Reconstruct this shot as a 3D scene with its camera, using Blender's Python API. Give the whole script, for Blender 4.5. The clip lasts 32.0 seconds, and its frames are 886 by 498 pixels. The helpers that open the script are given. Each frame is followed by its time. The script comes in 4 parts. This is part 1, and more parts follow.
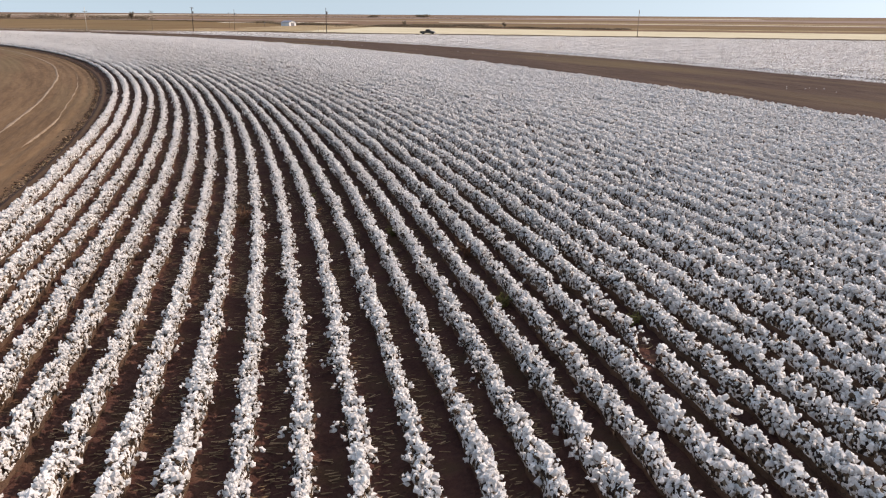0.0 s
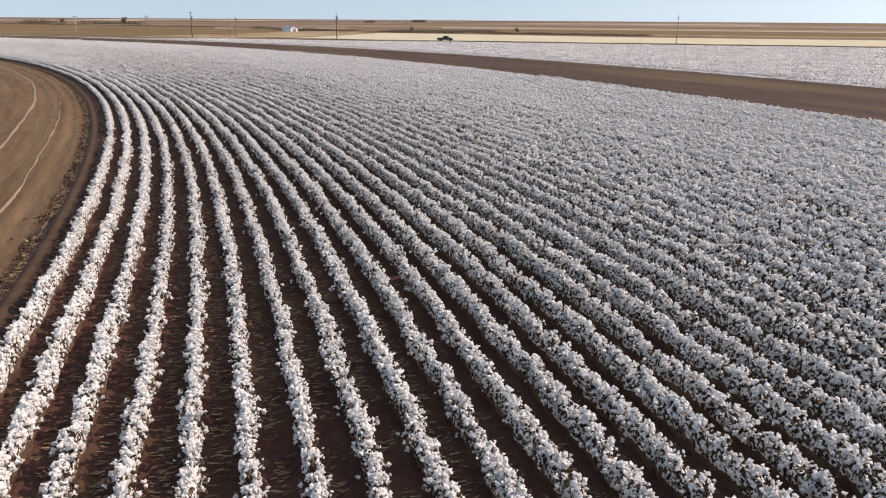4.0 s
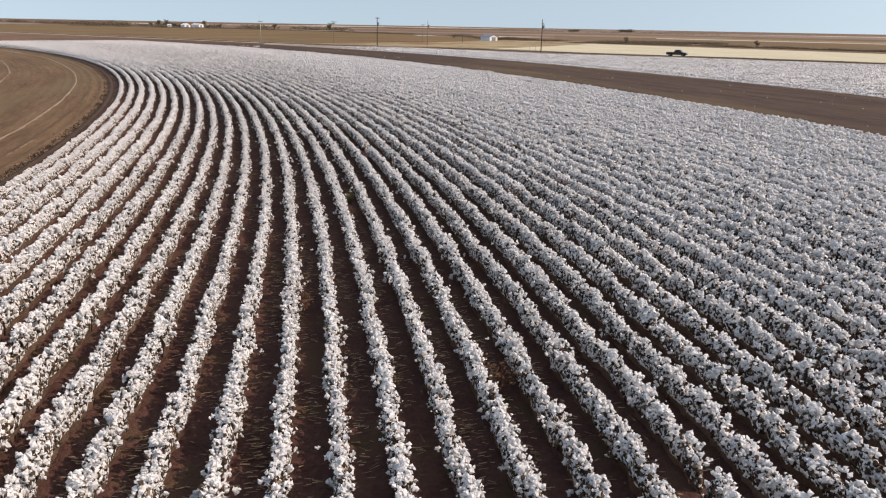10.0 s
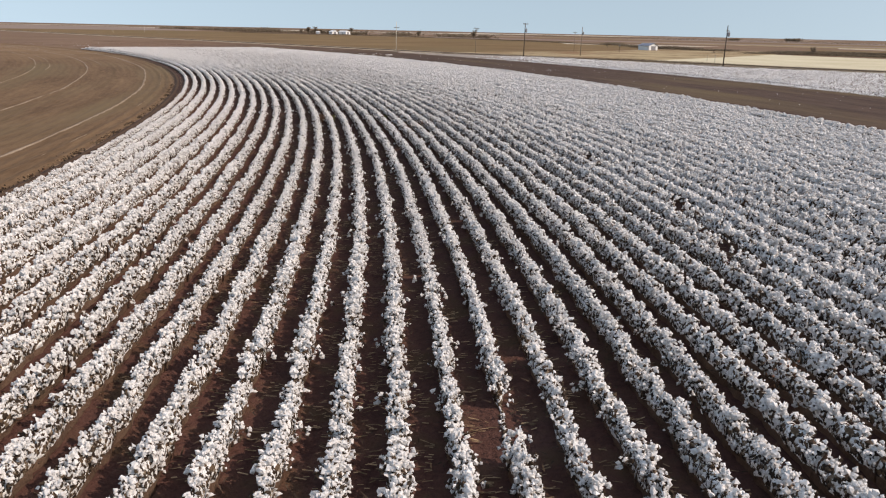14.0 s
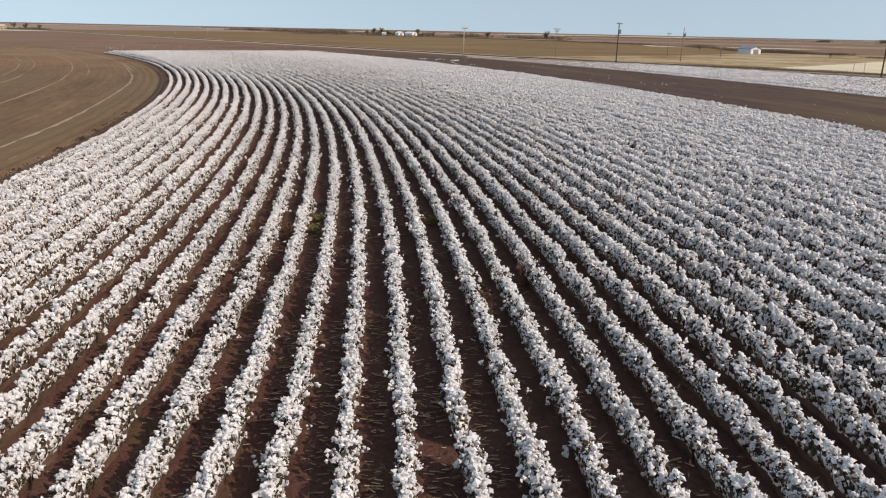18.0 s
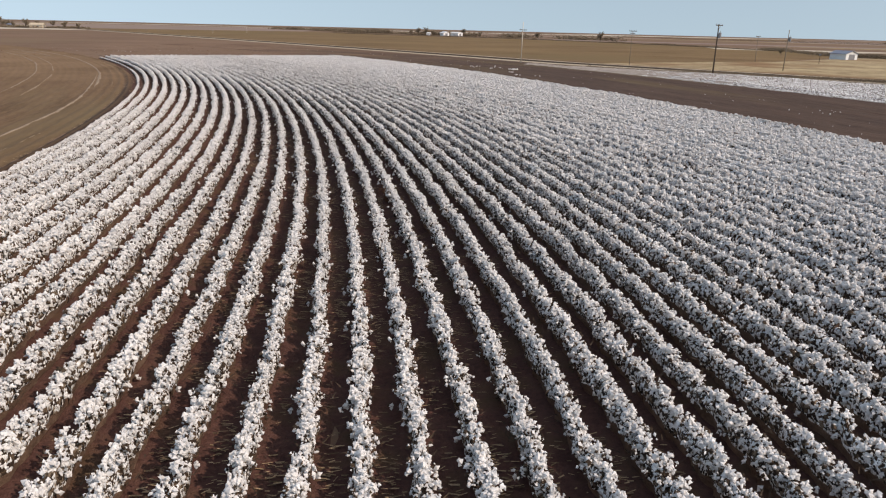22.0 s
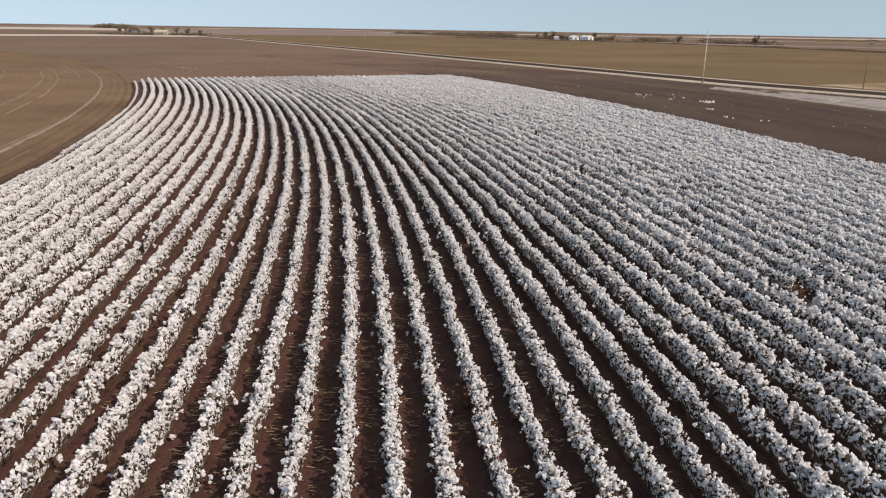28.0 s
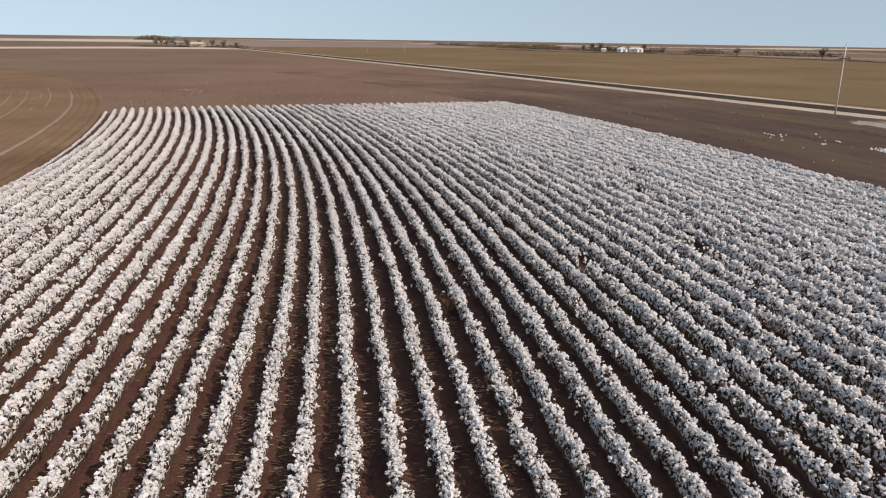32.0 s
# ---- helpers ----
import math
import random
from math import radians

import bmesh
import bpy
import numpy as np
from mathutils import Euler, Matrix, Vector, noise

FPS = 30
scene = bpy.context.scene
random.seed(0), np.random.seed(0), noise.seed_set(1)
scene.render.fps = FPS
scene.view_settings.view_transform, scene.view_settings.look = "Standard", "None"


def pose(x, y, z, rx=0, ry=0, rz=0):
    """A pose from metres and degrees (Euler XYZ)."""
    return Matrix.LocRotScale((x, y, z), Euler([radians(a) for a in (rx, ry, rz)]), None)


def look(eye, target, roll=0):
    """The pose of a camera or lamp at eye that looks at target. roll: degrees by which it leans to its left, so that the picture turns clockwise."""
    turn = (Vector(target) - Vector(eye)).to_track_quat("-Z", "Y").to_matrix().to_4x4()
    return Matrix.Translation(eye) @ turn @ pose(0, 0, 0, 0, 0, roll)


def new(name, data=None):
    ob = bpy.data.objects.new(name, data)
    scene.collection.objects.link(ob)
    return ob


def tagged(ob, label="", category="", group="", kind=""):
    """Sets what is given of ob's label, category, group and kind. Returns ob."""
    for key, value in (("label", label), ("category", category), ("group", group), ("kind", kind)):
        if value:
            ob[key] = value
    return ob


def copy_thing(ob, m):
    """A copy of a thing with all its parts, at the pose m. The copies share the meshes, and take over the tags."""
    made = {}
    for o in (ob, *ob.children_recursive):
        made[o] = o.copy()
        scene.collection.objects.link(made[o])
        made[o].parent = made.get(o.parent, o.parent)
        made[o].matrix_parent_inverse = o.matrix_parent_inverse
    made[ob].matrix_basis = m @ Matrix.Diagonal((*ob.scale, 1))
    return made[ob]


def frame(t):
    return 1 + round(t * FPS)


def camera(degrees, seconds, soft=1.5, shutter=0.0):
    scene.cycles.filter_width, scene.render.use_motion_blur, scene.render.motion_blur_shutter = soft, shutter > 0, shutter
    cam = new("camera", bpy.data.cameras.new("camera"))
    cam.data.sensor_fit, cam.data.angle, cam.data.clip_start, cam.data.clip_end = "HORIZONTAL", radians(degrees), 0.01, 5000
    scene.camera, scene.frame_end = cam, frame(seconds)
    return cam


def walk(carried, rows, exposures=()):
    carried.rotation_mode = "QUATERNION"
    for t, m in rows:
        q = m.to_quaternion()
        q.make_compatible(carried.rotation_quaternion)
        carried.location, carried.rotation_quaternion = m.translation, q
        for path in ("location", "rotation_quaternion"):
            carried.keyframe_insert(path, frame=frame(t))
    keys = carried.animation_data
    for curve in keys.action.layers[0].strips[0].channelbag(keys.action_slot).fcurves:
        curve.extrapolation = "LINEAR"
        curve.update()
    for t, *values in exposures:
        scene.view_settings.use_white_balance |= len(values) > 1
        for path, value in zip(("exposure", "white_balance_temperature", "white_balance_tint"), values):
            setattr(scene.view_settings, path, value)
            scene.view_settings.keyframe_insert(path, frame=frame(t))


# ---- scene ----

# ==== camera ====
cam = camera(61.9, 32.0, soft=1.15, shutter=0.0)
PATH = [
    (0.0, pose(4.47, -9.76, 7.85, 72.33, -0.36, 0.07)),
    (0.5, pose(3.77, -7.09, 7.73, 72.36, -0.49, 0.03)),
    (1.0, pose(2.82, -4.66, 7.68, 72.38, -0.52, 0.06)),
    (1.5, pose(1.53, -2.35, 7.73, 72.40, -0.50, -0.01)),
    (2.0, pose(0.00, 0.00, 7.79, 72.41, -0.47, -0.00)),
    (2.5, pose(-1.55, 2.55, 7.79, 72.49, -0.44, 0.03)),
    (3.0, pose(-2.96, 5.54, 7.80, 72.57, -0.41, 0.09)),
    (3.5, pose(-4.20, 8.89, 7.82, 72.64, -0.39, -0.00)),
    (4.0, pose(-5.25, 12.54, 7.83, 72.70, -0.38, -0.48)),
    (4.5, pose(-6.14, 16.41, 7.85, 72.76, -0.38, -0.84)),
    (5.0, pose(-6.87, 20.42, 7.86, 72.81, -0.40, -0.60)),
    (5.5, pose(-7.47, 24.49, 7.86, 72.86, -0.42, 0.73)),
    (6.0, pose(-7.96, 28.55, 7.84, 72.92, -0.46, 3.65)),
    (6.5, pose(-8.23, 32.68, 7.79, 72.93, -0.51, 5.22)),
    (7.0, pose(-8.52, 36.75, 7.80, 72.94, -0.56, 5.98)),
    (7.5, pose(-8.95, 40.89, 7.74, 72.98, -0.61, 6.99)),
    (8.0, pose(-9.51, 45.13, 7.72, 73.05, -0.69, 9.04)),
    (8.5, pose(-10.33, 49.43, 7.65, 73.09, -0.77, 11.29)),
    (9.0, pose(-11.06, 53.81, 7.63, 73.15, -0.87, 12.52)),
    (9.5, pose(-11.86, 58.05, 7.66, 73.16, -0.93, 13.38)),
    (10.0, pose(-12.64, 62.07, 7.61, 73.14, -1.00, 14.47)),
    (10.5, pose(-13.55, 65.89, 7.53, 73.16, -1.06, 16.00)),
    (11.0, pose(-14.46, 69.72, 7.37, 73.20, -1.10, 18.37)),
    (11.5, pose(-15.53, 73.41, 7.17, 73.24, -1.13, 20.29)),
    (12.0, pose(-16.85, 77.14, 7.03, 73.29, -1.15, 21.84)),
    (12.5, pose(-18.40, 81.04, 6.95, 73.36, -1.19, 23.01)),
    (13.0, pose(-20.37, 85.10, 6.94, 73.39, -1.20, 23.88)),
    (13.5, pose(-22.13, 88.60, 7.08, 73.45, -1.19, 24.86)),
    (14.0, pose(-23.96, 92.28, 7.23, 73.50, -1.17, 25.24)),
    (14.5, pose(-25.79, 96.15, 7.25, 73.52, -1.16, 25.35)),
    (15.0, pose(-27.80, 100.18, 7.24, 73.54, -1.14, 25.40)),
    (15.5, pose(-29.91, 104.26, 7.21, 73.54, -1.13, 25.56)),
    (16.0, pose(-32.05, 108.32, 7.17, 73.52, -1.13, 26.01)),
    (16.5, pose(-34.15, 112.25, 7.12, 73.48, -1.16, 26.95)),
    (17.0, pose(-36.15, 115.96, 7.07, 73.42, -1.21, 28.55)),
    (17.5, pose(-38.30, 119.42, 7.19, 73.46, -1.18, 29.69)),
    (18.0, pose(-40.59, 122.94, 7.16, 73.48, -1.15, 30.31)),
    (18.5, pose(-42.80, 126.32, 7.11, 73.51, -1.22, 30.51)),
    (19.0, pose(-45.00, 129.50, 7.20, 73.53, -1.29, 30.73)),
    (19.5, pose(-47.16, 132.84, 7.24, 73.49, -1.35, 31.44)),
    (20.0, pose(-49.54, 136.30, 7.32, 73.47, -1.41, 31.96)),
    (20.5, pose(-51.93, 139.73, 7.42, 73.47, -1.44, 32.48)),
    (21.0, pose(-54.27, 143.08, 7.48, 73.43, -1.43, 32.90)),
    (21.5, pose(-56.64, 146.45, 7.53, 73.38, -1.38, 33.32)),
    (22.0, pose(-59.17, 149.84, 7.61, 73.38, -1.33, 33.63)),
    (22.5, pose(-61.76, 153.23, 7.66, 73.38, -1.34, 34.33)),
    (23.0, pose(-64.27, 156.61, 7.66, 73.39, -1.35, 35.28)),
    (23.5, pose(-66.53, 159.83, 7.62, 73.41, -1.33, 36.00)),
    (24.0, pose(-69.10, 163.38, 7.63, 73.43, -1.29, 36.53)),
    (24.5, pose(-71.66, 166.85, 7.66, 73.40, -1.28, 37.45)),
    (25.0, pose(-74.22, 170.23, 7.72, 73.34, -1.27, 38.60)),
    (25.5, pose(-76.80, 173.53, 7.83, 73.28, -1.26, 39.80)),
    (26.0, pose(-79.40, 176.71, 7.98, 73.23, -1.23, 40.89)),
    (26.5, pose(-82.02, 179.78, 8.18, 73.21, -1.17, 41.70)),
    (27.0, pose(-84.68, 182.72, 8.45, 73.25, -1.08, 42.08)),
    (27.5, pose(-87.40, 185.66, 8.67, 73.33, -0.97, 42.47)),
    (28.0, pose(-90.18, 188.44, 8.82, 73.40, -0.89, 42.84)),
    (28.5, pose(-92.94, 191.08, 8.93, 73.43, -0.85, 43.21)),
    (29.0, pose(-95.63, 193.68, 9.09, 73.50, -0.84, 43.50)),
    (29.5, pose(-98.31, 196.34, 9.20, 73.56, -0.84, 43.71)),
    (30.0, pose(-100.89, 198.93, 9.23, 73.65, -0.85, 43.97)),
    (30.5, pose(-103.42, 201.51, 9.21, 73.76, -0.86, 44.47)),
    (31.0, pose(-106.04, 203.94, 9.22, 73.89, -0.88, 44.93)),
    (31.5, pose(-108.71, 206.10, 9.25, 74.04, -0.86, 45.35)),
    (32.0, pose(-111.41, 208.11, 9.40, 74.15, -0.83, 45.83)),
]
walk(cam, PATH, exposures=[(0.0, 0.28, 8140, 20), (8.0, 0.20, 8040, 19), (20.0, 0.05, 7880, 16), (32.0, -0.01, 7950, 17)])

# ==== light ====
SUN_ELEV, SUN_AZ = radians(40), radians(85)      # azimuth clockwise from +y
world = bpy.data.worlds.new("sky")
scene.world = world
world.use_nodes = True
wn = world.node_tree
sky = wn.nodes.new("ShaderNodeTexSky")
sky.sky_type = "NISHITA"
sky.sun_disc = False
sky.sun_elevation, sky.sun_rotation = SUN_ELEV, SUN_AZ
sky.altitude, sky.air_density, sky.dust_density, sky.ozone_density = 1000, 1.0, 2.1, 0.9
wn.nodes["Background"].inputs["Strength"].default_value = 0.163
geo = wn.nodes.new("ShaderNodeTexCoord")
lift = wn.nodes.new("ShaderNodeVectorMath")          # remaps sky height, for more even fill from horizon to zenith
lift.operation = "MULTIPLY_ADD"
lift.inputs[1].default_value = (1, 1, 0.28)
lift.inputs[2].default_value = (0, 0, 0.17)
wn.links.new(geo.outputs["Generated"], lift.inputs[0])
wn.links.new(lift.outputs[0], sky.inputs["Vector"])
sky_tint = wn.nodes.new("ShaderNodeMix")                  # plain multiply that trims the sky's red and blue a little
sky_tint.data_type, sky_tint.blend_type = "RGBA", "MULTIPLY"
sky_tint.inputs["Factor"].default_value, sky_tint.inputs["B"].default_value = 1.0, (0.99, 1.015, 0.965, 1)
wn.links.new(sky.outputs[0], sky_tint.inputs["A"])
wn.links.new(sky_tint.outputs["Result"], wn.nodes["Background"].inputs["Color"])
sun = new("sun", bpy.data.lights.new("sun", "SUN"))
sun.data.energy, sun.data.angle, sun.data.color = 2.9, radians(0.6), (1.0, 0.950, 0.905)
SUN_DIR = Vector((math.sin(SUN_AZ) * math.cos(SUN_ELEV), math.cos(SUN_AZ) * math.cos(SUN_ELEV), math.sin(SUN_ELEV)))
sun.matrix_world = look(SUN_DIR * 100, (0, 0, 0))


# ==== materials ====
def material(name, dark, light, scale, fine, rough=0.95, bump=0.3, spec=0.1, local=False, tint=None, island=0.0, per_object=0.0, along=0.0):
    """Two-scale mottled surface: broad patches at scale (1/m), grain at fine (1/m)."""
    m = bpy.data.materials.new(name)
    m.use_nodes = True
    nt = m.node_tree
    n, l = nt.nodes, nt.links
    bsdf = n["Principled BSDF"]
    bsdf.inputs["Roughness"].default_value = rough
    bsdf.inputs["Specular IOR Level"].default_value = spec
    if local:
        co = n.new("ShaderNodeTexCoord").outputs["Object"]
    else:
        co = n.new("ShaderNodeNewGeometry").outputs["Position"]
    if along:
        # tillage marks: the grain is drawn out along the pivot's arcs
        off = n.new("ShaderNodeVectorMath")
        off.operation = "SUBTRACT"
        l.new(co, off.inputs[0])
        off.inputs[1].default_value = (-336.83, -66.33, 0.0)
        xyz, arc, ang, rad_, out_ = (n.new("ShaderNodeSeparateXYZ"), n.new("ShaderNodeMath"), n.new("ShaderNodeMath"), n.new("ShaderNodeVectorMath"), n.new("ShaderNodeCombineXYZ"))
        l.new(off.outputs[0], xyz.inputs[0])
        ang.operation, arc.operation, rad_.operation = "ARCTAN2", "MULTIPLY", "LENGTH"
        l.new(xyz.outputs["Y"], ang.inputs[0])
        l.new(xyz.outputs["X"], ang.inputs[1])
        l.new(ang.outputs[0], arc.inputs[0])
        arc.inputs[1].default_value = 350.0 / along
        l.new(off.outputs[0], rad_.inputs[0])
        l.new(rad_.outputs["Value"], out_.inputs["X"])
        l.new(arc.outputs[0], out_.inputs["Y"])
        co = out_.outputs[0]
    big = n.new("ShaderNodeTexNoise")
    big.inputs["Scale"].default_value, big.inputs["Detail"].default_value, big.inputs["Roughness"].default_value = scale, 5, 0.62
    small = n.new("ShaderNodeTexNoise")
    small.inputs["Scale"].default_value, small.inputs["Detail"].default_value, small.inputs["Roughness"].default_value = fine, 4, 0.7
    l.new(co, big.inputs["Vector"])
    l.new(co, small.inputs["Vector"])
    mixf = n.new("ShaderNodeMath")
    mixf.operation = "MULTIPLY_ADD"
    l.new(big.outputs["Fac"], mixf.inputs[0])
    mixf.inputs[1].default_value = 0.55
    half = n.new("ShaderNodeMath")
    half.operation = "MULTIPLY"
    l.new(small.outputs["Fac"], half.inputs[0])
    half.inputs[1].default_value = 0.45
    l.new(half.outputs[0], mixf.inputs[2])
    ramp = n.new("ShaderNodeValToRGB")
    ramp.color_ramp.elements[0].position, ramp.color_ramp.elements[0].color = 0.34, (*dark, 1)
    ramp.color_ramp.elements[1].position, ramp.color_ramp.elements[1].color = 0.66, (*light, 1)
    l.new(mixf.outputs[0], ramp.inputs["Fac"])
    out = ramp.outputs["Color"]
    if tint:
        t2 = n.new("ShaderNodeTexNoise")
        t2.inputs["Scale"].default_value, t2.inputs["Detail"].default_value = tint[1], 4
        l.new(co, t2.inputs["Vector"])
        r2 = n.new("ShaderNodeValToRGB")
        r2.color_ramp.elements[0].position, r2.color_ramp.elements[0].color = 0.5, (0, 0, 0, 1)
        r2.color_ramp.elements[1].position, r2.color_ramp.elements[1].color = 0.68, (1, 1, 1, 1)
        l.new(t2.outputs["Fac"], r2.inputs["Fac"])
        mx = n.new("ShaderNodeMix")
        mx.data_type = "RGBA"
        l.new(r2.outputs["Color"], mx.inputs["Factor"])
        l.new(out, mx.inputs["A"])
        mx.inputs["B"].default_value = (*tint[0], 1)
        out = mx.outputs["Result"]
    for amount, source in ((island, "Random Per Island"), (per_object, "Random")):
        if amount:
            nd = n.new("ShaderNodeNewGeometry" if source != "Random" else "ShaderNodeObjectInfo")
            mp = n.new("ShaderNodeMapRange")
            mp.inputs["To Min"].default_value, mp.inputs["To Max"].default_value = 1 - amount, 1 + amount * 0.3
            l.new(nd.outputs[source], mp.inputs["Value"])
            hs = n.new("ShaderNodeHueSaturation")
            l.new(mp.outputs[0], hs.inputs["Value"])
            l.new(out, hs.inputs["Color"])
            out = hs.outputs["Color"]
    l.new(out, bsdf.inputs["Base Color"])
    if bump:
        b = n.new("ShaderNodeBump")
        b.inputs["Strength"].default_value, b.inputs["Distance"].default_value = bump, 0.08
        l.new(small.outputs["Fac"], b.inputs["Height"])
        l.new(b.outputs["Normal"], bsdf.inputs["Normal"])
    return m


M_GROUND = material("plain_soil", (0.130, 0.077, 0.050), (0.230, 0.146, 0.098), 0.02, 0.9, bump=0.5, tint=((0.185, 0.125, 0.078), 0.012))
M_DISC = material("tilled_soil", (0.090, 0.0515, 0.0285), (0.208, 0.130, 0.0745), 0.45, 3.2, bump=0.8, tint=((0.150, 0.106, 0.060), 0.12), along=10.0)
M_BAND = material("dark_tilled_soil", (0.048, 0.031, 0.025), (0.108, 0.070, 0.053), 0.4, 2.8, bump=0.8, tint=((0.12, 0.085, 0.050), 0.10), along=7.0)
M_FURROW = material("furrow_soil", (0.063, 0.0300, 0.0252), (0.142, 0.0695, 0.0550), 0.9, 9.0, bump=0.9, tint=((0.098, 0.058, 0.036), 0.9))
M_RIM = material("tilled_soil_rim", (0.090, 0.0515, 0.0285), (0.208, 0.130, 0.0745), 0.45, 3.2, bump=0.8, tint=((0.150, 0.106, 0.060), 0.12), along=10.0)


def dark_bed(m):
    """Darker soil of the empty bed beside the first row; its ragged edge draws in along the arc."""
    n, l = m.node_tree.nodes, m.node_tree.links
    bsdf = n["Principled BSDF"]
    src = bsdf.inputs["Base Color"].links[0].from_socket
    pos = n.new("ShaderNodeNewGeometry").outputs["Position"]
    off, rad_, xyz, ang = n.new("ShaderNodeVectorMath"), n.new("ShaderNodeVectorMath"), n.new("ShaderNodeSeparateXYZ"), n.new("ShaderNodeMath")
    off.operation, rad_.operation, ang.operation = "SUBTRACT", "LENGTH", "ARCTAN2"
    l.new(pos, off.inputs[0])
    off.inputs[1].default_value = (-336.83, -66.33, 0.0)
    l.new(off.outputs[0], rad_.inputs[0])
    l.new(off.outputs[0], xyz.inputs[0])
    l.new(xyz.outputs["Y"], ang.inputs[0])
    l.new(xyz.outputs["X"], ang.inputs[1])
    draw = n.new("ShaderNodeMapRange")
    draw.inputs["From Min"].default_value, draw.inputs["From Max"].default_value = radians(26), radians(36)
    draw.inputs["To Min"].default_value, draw.inputs["To Max"].default_value = 1.95, 1.55
    l.new(ang.outputs[0], draw.inputs["Value"])
    end = n.new("ShaderNodeMapRange")
    end.inputs["From Min"].default_value, end.inputs["From Max"].default_value = radians(66), radians(68)
    end.inputs["To Min"].default_value, end.inputs["To Max"].default_value = 0.0, -2.0
    l.new(ang.outputs[0], end.inputs["Value"])
    wob = n.new("ShaderNodeTexNoise")
    wob.inputs["Scale"].default_value, wob.inputs["Detail"].default_value, wob.inputs["Roughness"].default_value = 1.6, 5, 0.7
    l.new(pos, wob.inputs["Vector"])
    last = rad_.outputs["Value"]
    for sock, gain in ((draw.outputs[0], 1.0), (end.outputs[0], 1.0), (wob.outputs["Fac"], 0.9)):
        ad = n.new("ShaderNodeMath")
        ad.operation = "MULTIPLY_ADD"
        l.new(sock, ad.inputs[0])
        ad.inputs[1].default_value = gain
        l.new(last, ad.inputs[2])
        last = ad.outputs[0]
    fac = n.new("ShaderNodeMapRange")
    fac.interpolation_type = "SMOOTHSTEP"
    fac.inputs["From Min"].default_value, fac.inputs["From Max"].default_value = 335.4 + 0.1, 335.4 + 0.8
    l.new(last, fac.inputs["Value"])
    # the crest of the empty bed is paler
    away, crest = n.new("ShaderNodeMath"), n.new("ShaderNodeMapRange")
    away.operation = "SUBTRACT"
    l.new(rad_.outputs["Value"], away.inputs[0])
    away.inputs[1].default_value = 334.32
    size = n.new("ShaderNodeMath")
    size.operation = "ABSOLUTE"
    l.new(away.outputs[0], size.inputs[0])
    crest.interpolation_type = "SMOOTHSTEP"
    crest.inputs["From Min"].default_value, crest.inputs["From Max"].default_value = 0.05, 0.22
    crest.inputs["To Min"].default_value, crest.inputs["To Max"].default_value = 0.62, 1.0
    l.new(size.outputs[0], crest.inputs["Value"])
    dark_share = n.new("ShaderNodeMath")
    dark_share.operation = "MULTIPLY"
    l.new(fac.outputs[0], dark_share.inputs[0])
    l.new(crest.outputs[0], dark_share.inputs[1])
    ramp = n.new("ShaderNodeValToRGB")
    ramp.color_ramp.elements[0].position, ramp.color_ramp.elements[0].color = 0.34, (0.024, 0.0145, 0.0125, 1)
    ramp.color_ramp.elements[1].position, ramp.color_ramp.elements[1].color = 0.66, (0.072, 0.042, 0.033, 1)
    l.new(wob.outputs["Fac"], ramp.inputs["Fac"])
    mx = n.new("ShaderNodeMix")
    mx.data_type = "RGBA"
    l.new(dark_share.outputs[0], mx.inputs["Factor"])
    l.new(src, mx.inputs["A"])
    l.new(ramp.outputs["Color"], mx.inputs["B"])
    l.new(mx.outputs["Result"], bsdf.inputs["Base Color"])


dark_bed(M_RIM)
M_TRACK = material("dry_wheel_track", (0.20, 0.142, 0.098), (0.34, 0.262, 0.195), 0.5, 4.0, bump=0.4)
M_LINT = material("cotton_lint", (0.80, 0.772, 0.754), (0.955, 0.932, 0.915), 3.0, 40.0, bump=0.0, local=True, island=0.15, per_object=0.06)


def open_lint(m):
    """Lint lets some light through; dark specks paint dry burs and the shaded gaps between locks."""
    n, l = m.node_tree.nodes, m.node_tree.links
    bsdf, outp = n["Principled BSDF"], n["Material Output"]
    src = bsdf.inputs["Base Color"].links[0].from_socket
    co = n.new("ShaderNodeTexCoord").outputs["Object"]
    speck = n.new("ShaderNodeTexNoise")
    speck.inputs["Scale"].default_value, speck.inputs["Detail"].default_value, speck.inputs["Roughness"].default_value = 22.0, 3, 0.6
    l.new(co, speck.inputs["Vector"])
    ramp = n.new("ShaderNodeValToRGB")
    ramp.color_ramp.elements[0].position, ramp.color_ramp.elements[0].color = 0.66, (0, 0, 0, 1)
    ramp.color_ramp.elements[1].position, ramp.color_ramp.elements[1].color = 0.72, (1, 1, 1, 1)
    l.new(speck.outputs["Fac"], ramp.inputs["Fac"])
    mx = n.new("ShaderNodeMix")
    mx.data_type = "RGBA"
    l.new(ramp.outputs["Color"], mx.inputs["Factor"])
    l.new(src, mx.inputs["A"])
    mx.inputs["B"].default_value = (0.16, 0.115, 0.085, 1)
    l.new(mx.outputs["Result"], bsdf.inputs["Base Color"])
    tr = n.new("ShaderNodeBsdfTranslucent")
    l.new(mx.outputs["Result"], tr.inputs["Color"])
    ms = n.new("ShaderNodeMixShader")
    ms.inputs["Fac"].default_value = 0.26
    l.new(bsdf.outputs[0], ms.inputs[1])
    l.new(tr.outputs[0], ms.inputs[2])
    l.new(ms.outputs[0], outp.inputs["Surface"])


open_lint(M_LINT)


